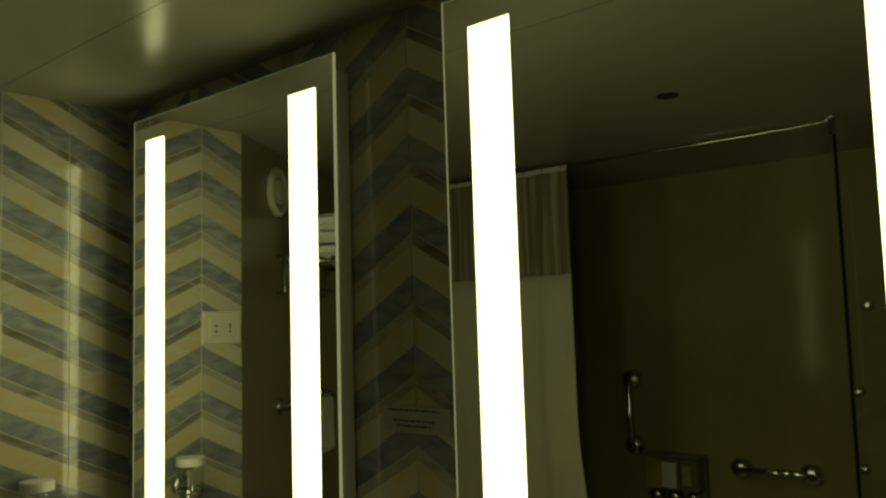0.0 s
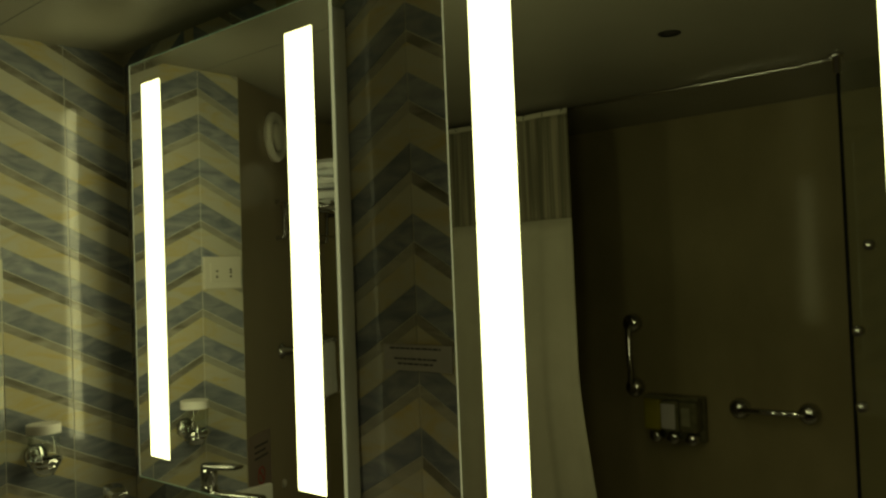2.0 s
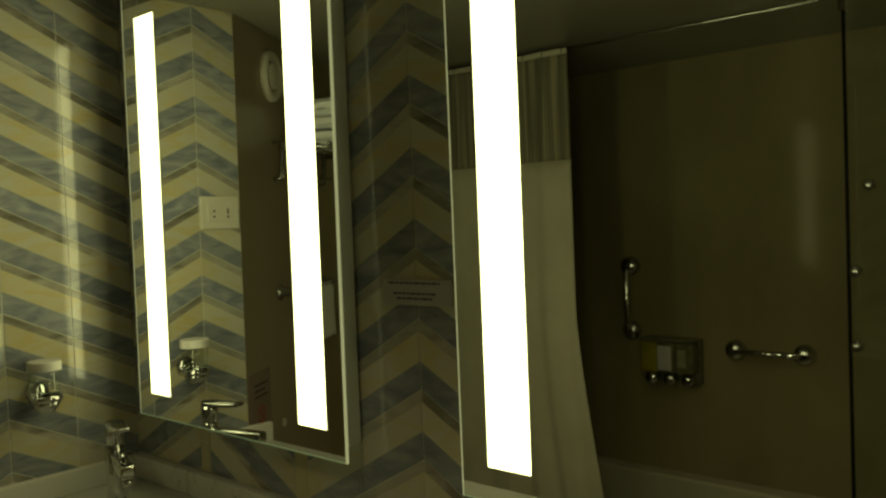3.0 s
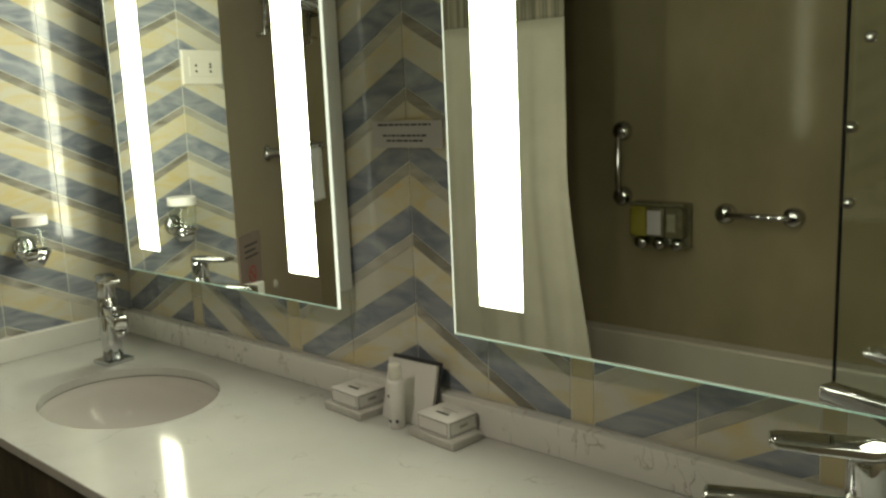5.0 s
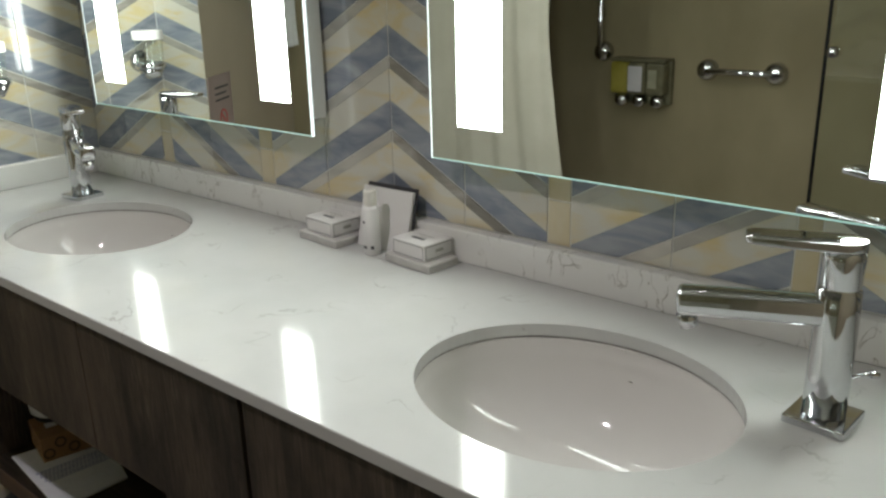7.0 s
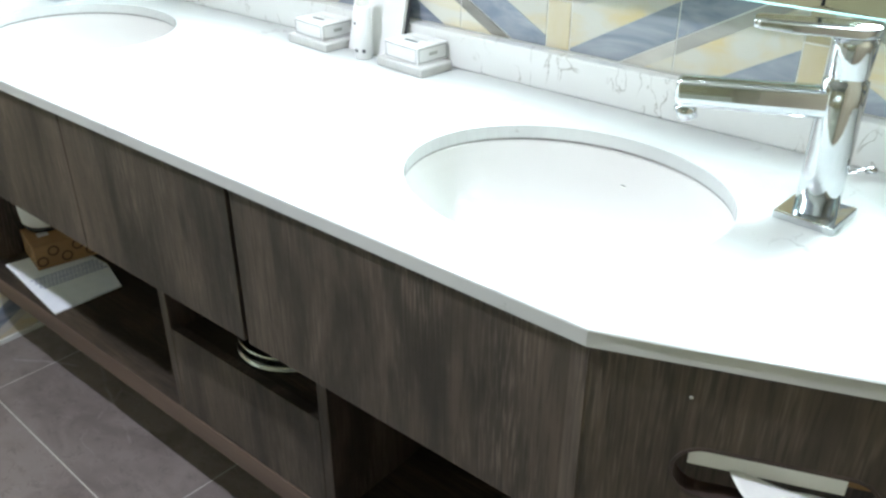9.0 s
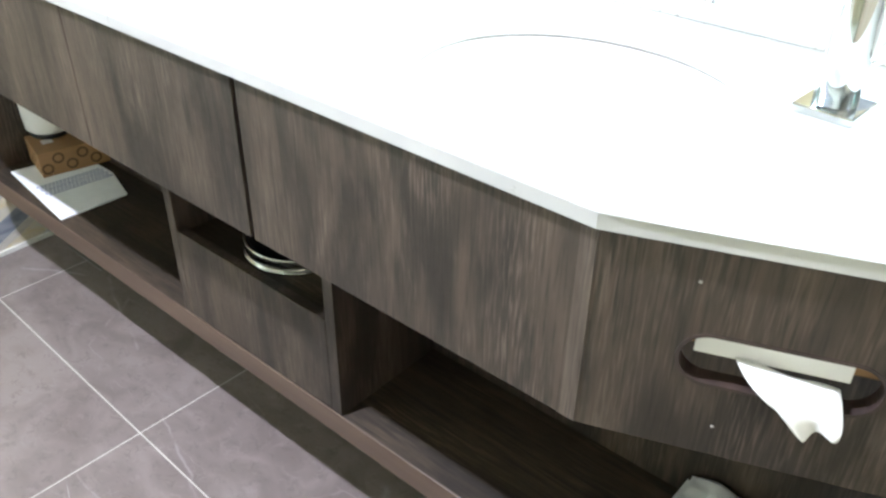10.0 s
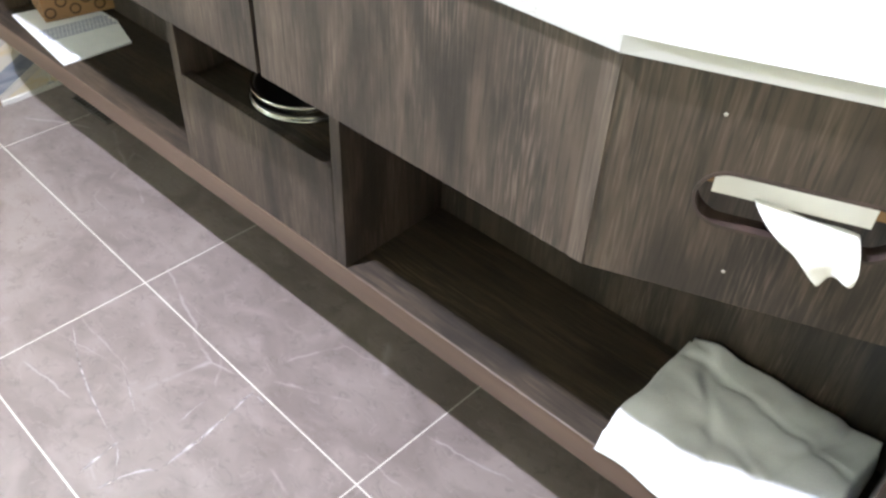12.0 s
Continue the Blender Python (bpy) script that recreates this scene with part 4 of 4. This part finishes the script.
sign = thing("wall_sign", (1.047, 0.0, 1.388), "small clear sign with dark printed lines on the tiles", "sign")
sheet = part("plate", box(0.967, -0.0065, 1.387, 1.137, -0.004, 1.435, 0.0006), notice_paper, sign)
for z, w in ((1.4275, 0.064), (1.4085, 0.053), (1.3995, 0.044)):
    x = 1.047 - w
    k = 0
    rnd = random.Random(int(z * 1000))
    bm = bmesh.new()
    while x < 1.047 + w:
        l = rnd.uniform(0.006, 0.016)
        box(x, -0.0068, z - 0.0018, min(x + l, 1.047 + w), -0.0064, z + 0.0018, bm=bm)
        x += l + 0.0025
    tagged(part("text_bar", bm, dark_ink, sheet), kind="stuff")

# ---- on the shelf ----
def cloth_sheet(name, material, parent, x0, y0, x1, y1, z, h, seed, n=60, turn=0.0, rim=0.02, label="", creases=()):
    """A soft folded pad with rounded rim and creases."""
    bm = bmesh.new()
    cx, cy = (x0 + x1) / 2, (y0 + y1) / 2
    rows = []
    for i in range(n + 1):
        row = []
        for j in range(n + 1):
            u, v = i / n * 2 - 1, j / n * 2 - 1
            edge = min(1.0, (1 - max(abs(u), abs(v))) / rim * 0.5)
            q = noise.noise(Vector((u * 1.7 + seed, v * 1.9, seed)))
            q2 = noise.noise(Vector((u * 4 + seed, v * 3, 5 + seed)))
            px, py = u * (x1 - x0) / 2, v * (y1 - y0) / 2
            px += 0.008 * noise.noise(Vector((v * 2, seed, 1)))
            py += 0.008 * noise.noise(Vector((u * 2, seed, 7)))
            crease = sum(math.exp(-((u * a + v * b - c0 - 0.12 * q2) / w) ** 2) for a, b, c0, w in creases)
            height = h * math.sqrt(max(0.0, 1 - (1 - edge) ** 2)) * (0.86 + 0.2 * q + 0.1 * q2 - 0.1 * crease)
            c, s = math.cos(turn), math.sin(turn)
            row.append(bm.verts.new((cx + px * c - py * s, cy + px * s + py * c, z + max(0.001, height))))
        rows.append(row)
    for i in range(n):
        for j in range(n):
            bm.faces.new((rows[i][j], rows[i + 1][j], rows[i + 1][j + 1], rows[i][j + 1]))
    base = [bm.verts.new((v.co.x, v.co.y, z)) for v in ([r[0] for r in rows] + rows[-1][1:] + [r[-1] for r in rows[::-1]][1:] + rows[0][::-1][1:-1])]
    bm.faces.new(base[::-1])
    bmesh.ops.remove_doubles(bm, verts=bm.verts[:], dist=1e-5)
    bmesh.ops.recalc_face_normals(bm, faces=bm.faces[:])
    return part(name, bm, material, parent, label, True)


bath_mat = thing("folded_bath_mat", (1.96, -0.35, ST), "thick folded white terry bath mat on the shelf", "towel")
cloth_sheet("lower_fold", towel_cloth, bath_mat, 1.822, -0.462, 2.108, -0.236, ST, 0.045, 2.0)
cloth_sheet("upper_fold", towel_cloth, bath_mat, 1.828, -0.457, 2.102, -0.24, ST + 0.03, 0.038, 5.3, creases=((0.9, 0.5, -0.35, 0.07), (0.2, 1.0, 0.45, 0.06), (1.0, -0.3, 0.45, 0.08), (0.5, 0.9, -0.3, 0.1)))

cloth = thing("folded_cloth", (0.3, -0.36, ST), "flat folded white cloth with blue dotted border on the shelf", "cloth")
bm = prism([(0.147, -0.419), (0.44, -0.45), (0.447, -0.291), (0.331, -0.258), (0.18, -0.262)], ST, ST + 0.006, 0.002)
part("cloth", bm, towel_cloth, cloth)
bm = bmesh.new()
for i in range(17):
    for j in range(6):
        x, y = 0.272 + j * 0.0105 + i * 0.0012, -0.415 + i * 0.0088 + (j % 2) * 0.0044
        box(x - 0.0038, y - 0.0036, ST + 0.006, x + 0.0038, y + 0.0036, ST + 0.0064, bm=bm)
tagged(part("blue_dots", bm, blue_print, cloth, "faded blue printed dots"), kind="stuff")

carton = thing("brown_carton", (0.21, -0.29, ST), "brown printed cardboard box standing on the cloth", "box")
cm = Matrix.Translation((0.202, -0.288, ST + 0.0065)) @ Matrix.Rotation(radians(77), 4, "Z")
part("box", turned(box(-0.085, -0.06, 0.0, 0.11, 0.06, 0.062, 0.0015), cm), card_brown, carton)
bm = bmesh.new()
for k in range(7):
    own = lathe([(0.009, 0.0), (0.0135, 0.0), (0.0135, 0.0006), (0.009, 0.0006), (0.009, 0.0)], (-0.07 + k * 0.028, -0.0602, 0.02 + 0.022 * (k % 2)), 20, axis="y")
    merge(bm, own)
for k in range(4):
    own = lathe([(0.009, 0.0), (0.012, 0.0), (0.012, 0.0006), (0.009, 0.0006), (0.009, 0.0)], (-0.0852, -0.045 + k * 0.028, 0.02 + 0.02 * (k % 2)), 20, axis="x")
    merge(bm, own)
tagged(part("ring_print", turned(bm, cm), card_print, carton, "dark brown printed rings"), kind="stuff")
part("tape", turned(box(-0.06, -0.012, 0.0622, -0.035, 0.012, 0.0626), cm), paper, carton, "pale tape scrap")

roll = thing("white_canister", (0.148, -0.3, ST + 0.0685), "white rounded canister with a dark foot standing on the carton", "canister")
part("foot", lathe([(0.0, 0.0), (0.045, 0.0), (0.048, 0.004), (0.048, 0.012), (0.0, 0.012)], (0.148, -0.3, ST + 0.069), 36), black, roll, "dark foot", True)
part("body", lathe([(0.046, 0.012), (0.054, 0.02), (0.056, 0.05), (0.058, 0.15), (0.056, 0.155), (0.0, 0.156)], (0.148, -0.3, ST + 0.069), 40), housing_white, roll, "", True)

# ---- ceiling lamps ----
for x, y, power in SPOTS:
    dl = thing("downlight", (x, y, CEIL), "small dark recessed ceiling downlight", "lamp", "ceiling downlights")
    part("trim_ring", lathe([(0.02, -0.001), (0.029, -0.001), (0.03, -0.003), (0.028, -0.005), (0.021, -0.0045), (0.02, -0.001)], (x, y, CEIL), 40), black, dl, "dark trim ring", True)
    part("lens", lathe([(0.0, -0.003), (0.02, -0.003), (0.02, -0.001), (0.0, -0.001)], (x, y, CEIL), 32), black, dl, "dark lens")
    lamp = bpy.data.lights.new("downlight_beam", "SPOT")
    lamp.energy, lamp.spot_size, lamp.spot_blend, lamp.shadow_soft_size = power, radians(118), 0.65, 0.03
    lamp.color = (1.0, 0.94, 0.92)
    lo = new("downlight_beam", lamp)
    lo.parent = dl
    lo.location = (0, 0, -0.012)


# ---- wall tiles ----
def clip(poly, axis, value, keep_less):
    out = []
    for k in range(len(poly)):
        p, q = poly[k], poly[(k + 1) % len(poly)]
        ip = (p[axis] <= value) == keep_less or abs(p[axis] - value) < 1e-9
        iq = (q[axis] <= value) == keep_less or abs(q[axis] - value) < 1e-9
        if ip:
            out.append(p)
        if ip != iq:
            f = (value - p[axis]) / (q[axis] - p[axis])
            out.append(tuple(a + f * (b - a) for a, b in zip(p, q)))
    return out


TILT = random.Random(11)


def tile_bmesh(poly, to_room, thick, bm=None):
    own = bm or bmesh.new()
    cu = sum(p[0] for p in poly) / len(poly)
    cz = sum(p[1] for p in poly) / len(poly)
    tu, tz = TILT.uniform(-0.0035, 0.0035), TILT.uniform(-0.003, 0.003)     # laid a little uneven
    back = [own.verts.new(to_room(u, z, 0.0)) for u, z in poly]
    lip = [own.verts.new(to_room(u, z, thick * 0.75)) for u, z in poly]
    face = [own.verts.new(to_room(u + (cu - u) * 0.004, z + (cz - z) * 0.008, thick + tu * (u - cu) + tz * (z - cz))) for u, z in poly]
    n = len(poly)
    for a, b in ((back, lip), (lip, face)):
        for k in range(n):
            own.faces.new((a[k], a[(k + 1) % n], b[(k + 1) % n], b[k]))
    own.faces.new(face)
    return own


def chevron_wall(wall, spans, z_phase, period, z0, z1, to_room, rise, wanted):
    """spans: (u0, u1, apex u, sign) strips between upright joints; stripes fall away from each apex."""
    rest = {}
    gap = 0.0011
    for u0, u1, apex in spans:
        if apex is None:
            kinds = [(straw_tile, 0.0, period)]
        else:
            kinds = [(blue_tile, 0.0, 0.052), (pale_taupe_tile if u1 <= apex + 0.001 else taupe_tile, 0.052, 0.0735), (beige_tile, 0.0735, period)]
        for k in range(-14, 22):
            for m_, top, low in kinds:
                za = z_phase + k * period
                f = (lambda u: 0.0) if apex is None else (lambda u: rise * abs(u - apex))
                g0 = gap if m_ in (taupe_tile, pale_taupe_tile) or apex is None else 0.0001
                g1 = gap if m_ is blue_tile or apex is None else 0.0001
                a, b = u0 + gap, u1 - gap
                poly = [(a, za - f(a) - top - g0), (b, za - f(b) - top - g0), (b, za - f(b) - low + g1), (a, za - f(a) - low + g1)]
                poly = clip(clip(poly, 1, z0, False), 1, z1, True)
                if len(poly) < 3:
                    continue
                zs = [p[1] for p in poly]
                if max(zs) - min(zs) < 0.004:
                    continue
                if wanted(sum(p[0] for p in poly) / len(poly), sum(zs) / len(zs)):
                    bm = tile_bmesh(poly, to_room, 0.0012)
                    bmesh.ops.recalc_face_normals(bm, faces=bm.faces[:])
                    part("tile", bm, m_, wall)
                else:
                    rest.setdefault(m_, bmesh.new())
                    tile_bmesh(poly, to_room, 0.0012, rest[m_])
    for m_, bm in rest.items():
        bmesh.ops.recalc_face_normals(bm, faces=bm.faces[:])
        tagged(part("tile_field", bm, m_, wall), kind="stuff")


north = bpy.data.objects["wall_north"]
west = bpy.data.objects["wall_west"]
B = 0.021
spans = []
for u0, u1, apex in ((0.0, 0.146, 0.323), (0.146, 0.323 - B, 0.323), (0.323 - B, 0.323 + B, None), (0.323 + B, 0.5, 0.323), (0.5, 0.69 - B, 0.323), (0.69 - B, 0.69 + B, None),
                     (0.69 + B, 0.874, 1.05), (0.874, 1.05, 1.05), (1.05, 1.214, 1.05), (1.214, 1.402 - B, 1.05), (1.402 - B, 1.402 + B, None),
                     (1.402 + B, 1.592, 1.776), (1.592, 1.776 - 0.016, 1.776), (1.776 - 0.016, 1.776 + 0.016, None), (1.776 + 0.016, 1.955, 1.776), (1.955, 2.13, 1.776), (2.13, 2.3, 2.48), (2.3, EX, 2.48)):
    spans.append((u0, u1, apex))
chevron_wall(north, spans, 1.027, 0.1292, TOP + 0.06, CEIL, lambda u, z, d: (u, -d, z), 0.56,
             lambda u, z: (0.86 < u < 1.23) or (z < 1.09 and u < 2.0) or (u < 0.13 and z < 2.2))
wspans = [(TURN_Y, -0.324, -0.324), (-0.324, -0.162, -0.324), (-0.162, -0.001, -0.324)]
chevron_wall(west, wspans, 1.411, 0.1266, 0.012, CEIL, lambda u, z, d: (d, u, z), 0.49, lambda u, z: z > 0.85)

# ---- floor tiles ----
floor = bpy.data.objects["floor"]
TX, TY = 0.657, 0.336
SKEW = radians(-2.0)
for i in range(-3, 4):
    for j in range(-6, 4):
        corners = [(i * TX + 0.0016, -j * TY - 0.0016), (i * TX + TX - 0.0016, -j * TY - 0.0016), (i * TX + TX - 0.0016, -j * TY - TY + 0.0016), (i * TX + 0.0016, -j * TY - TY + 0.0016)]
        poly = [(0.84 + u * math.cos(SKEW) - v * math.sin(SKEW), -0.571 + u * math.sin(SKEW) + v * math.cos(SKEW)) for u, v in corners]
        poly = clip(clip(clip(clip(poly, 0, WX, False), 0, EX, True), 1, SH, False), 1, -0.002, True)
        if len(poly) < 3 or max(p[0] for p in poly) - min(p[0] for p in poly) < 0.02 or max(p[1] for p in poly) - min(p[1] for p in poly) < 0.02:
            continue
        part("floor_tile", prism(poly[::-1], -0.006, 0.0), floor_tile, floor)

vein_stone = bpy.data.materials.new("pale_stone_vein")
vein_stone.use_nodes = True
vn, vl = vein_stone.node_tree.nodes, vein_stone.node_tree.links
vn["Principled BSDF"].inputs["Base Color"].default_value = (0.5, 0.46, 0.46, 1)
vn["Principled BSDF"].inputs["Roughness"].default_value = 0.4
vgeo, vnoise, vmap = vn.new("ShaderNodeNewGeometry"), vn.new("ShaderNodeTexNoise"), vn.new("ShaderNodeMapRange")
vnoise.inputs["Scale"].default_value, vnoise.inputs["Detail"].default_value = 34.0, 8
vmap.inputs["From Min"].default_value, vmap.inputs["From Max"].default_value = 0.3, 0.66
vl.new(vgeo.outputs["Position"], vnoise.inputs["Vector"])
vl.new(vnoise.outputs[0], vmap.inputs["Value"])
vl.new(vmap.outputs[0], vn["Principled BSDF"].inputs["Alpha"])


def vein(x0, y0, x1, y1, width, bow, seed):
    """A pale wandering streak in the stone from one place to another, level with the tile."""
    rnd = random.Random(seed)
    a, b = Vector((x0, y0, 0.0004)), Vector((x1, y1, 0.0004))
    side = Vector((a.y - b.y, b.x - a.x, 0)).normalized()
    bm = bmesh.new()
    rows, n, drift = [], 28, 0.0
    for k in range(n + 1):
        f = k / n
        drift += rnd.uniform(-0.0016, 0.0016)
        p = a.lerp(b, f) + side * (bow * math.sin(math.pi * f) + drift * (1 - f))
        w = width * (0.65 + 0.35 * math.sin(f * 9 + seed)) * min(1.0, 6 * f + 0.2, 6 * (1 - f) + 0.2) / 2
        rows.append((bm.verts.new(p - side * w), bm.verts.new(p + side * w)))
    for p, q in zip(rows, rows[1:]):
        bm.faces.new((p[0], q[0], q[1], p[1]))
    part("vein", bm, vein_stone, floor)


for x0, y0, x1, y1, width, bow, seed in ((0.838, -0.729, 1.146, -0.823, 0.0035, -0.012, 3), (1.146, -0.823, 1.217, -0.871, 0.0022, 0.002, 5), (1.147, -0.818, 1.158, -0.897, 0.006, 0.0, 8),
                                         (1.22, -0.59, 1.244, -0.80, 0.0075, 0.004, 2), (1.243, -0.80, 1.204, -0.89, 0.005, -0.01, 6), (0.976, -0.714, 1.13, -0.772, 0.0016, 0.004, 9),
                                         (1.185, -0.722, 1.178, -0.662, 0.0022, 0.003, 12), (1.225, -0.599, 1.264, -0.60, 0.004, 0.004, 15)):
    vein(x0, y0, x1, y1, width, bow, seed)
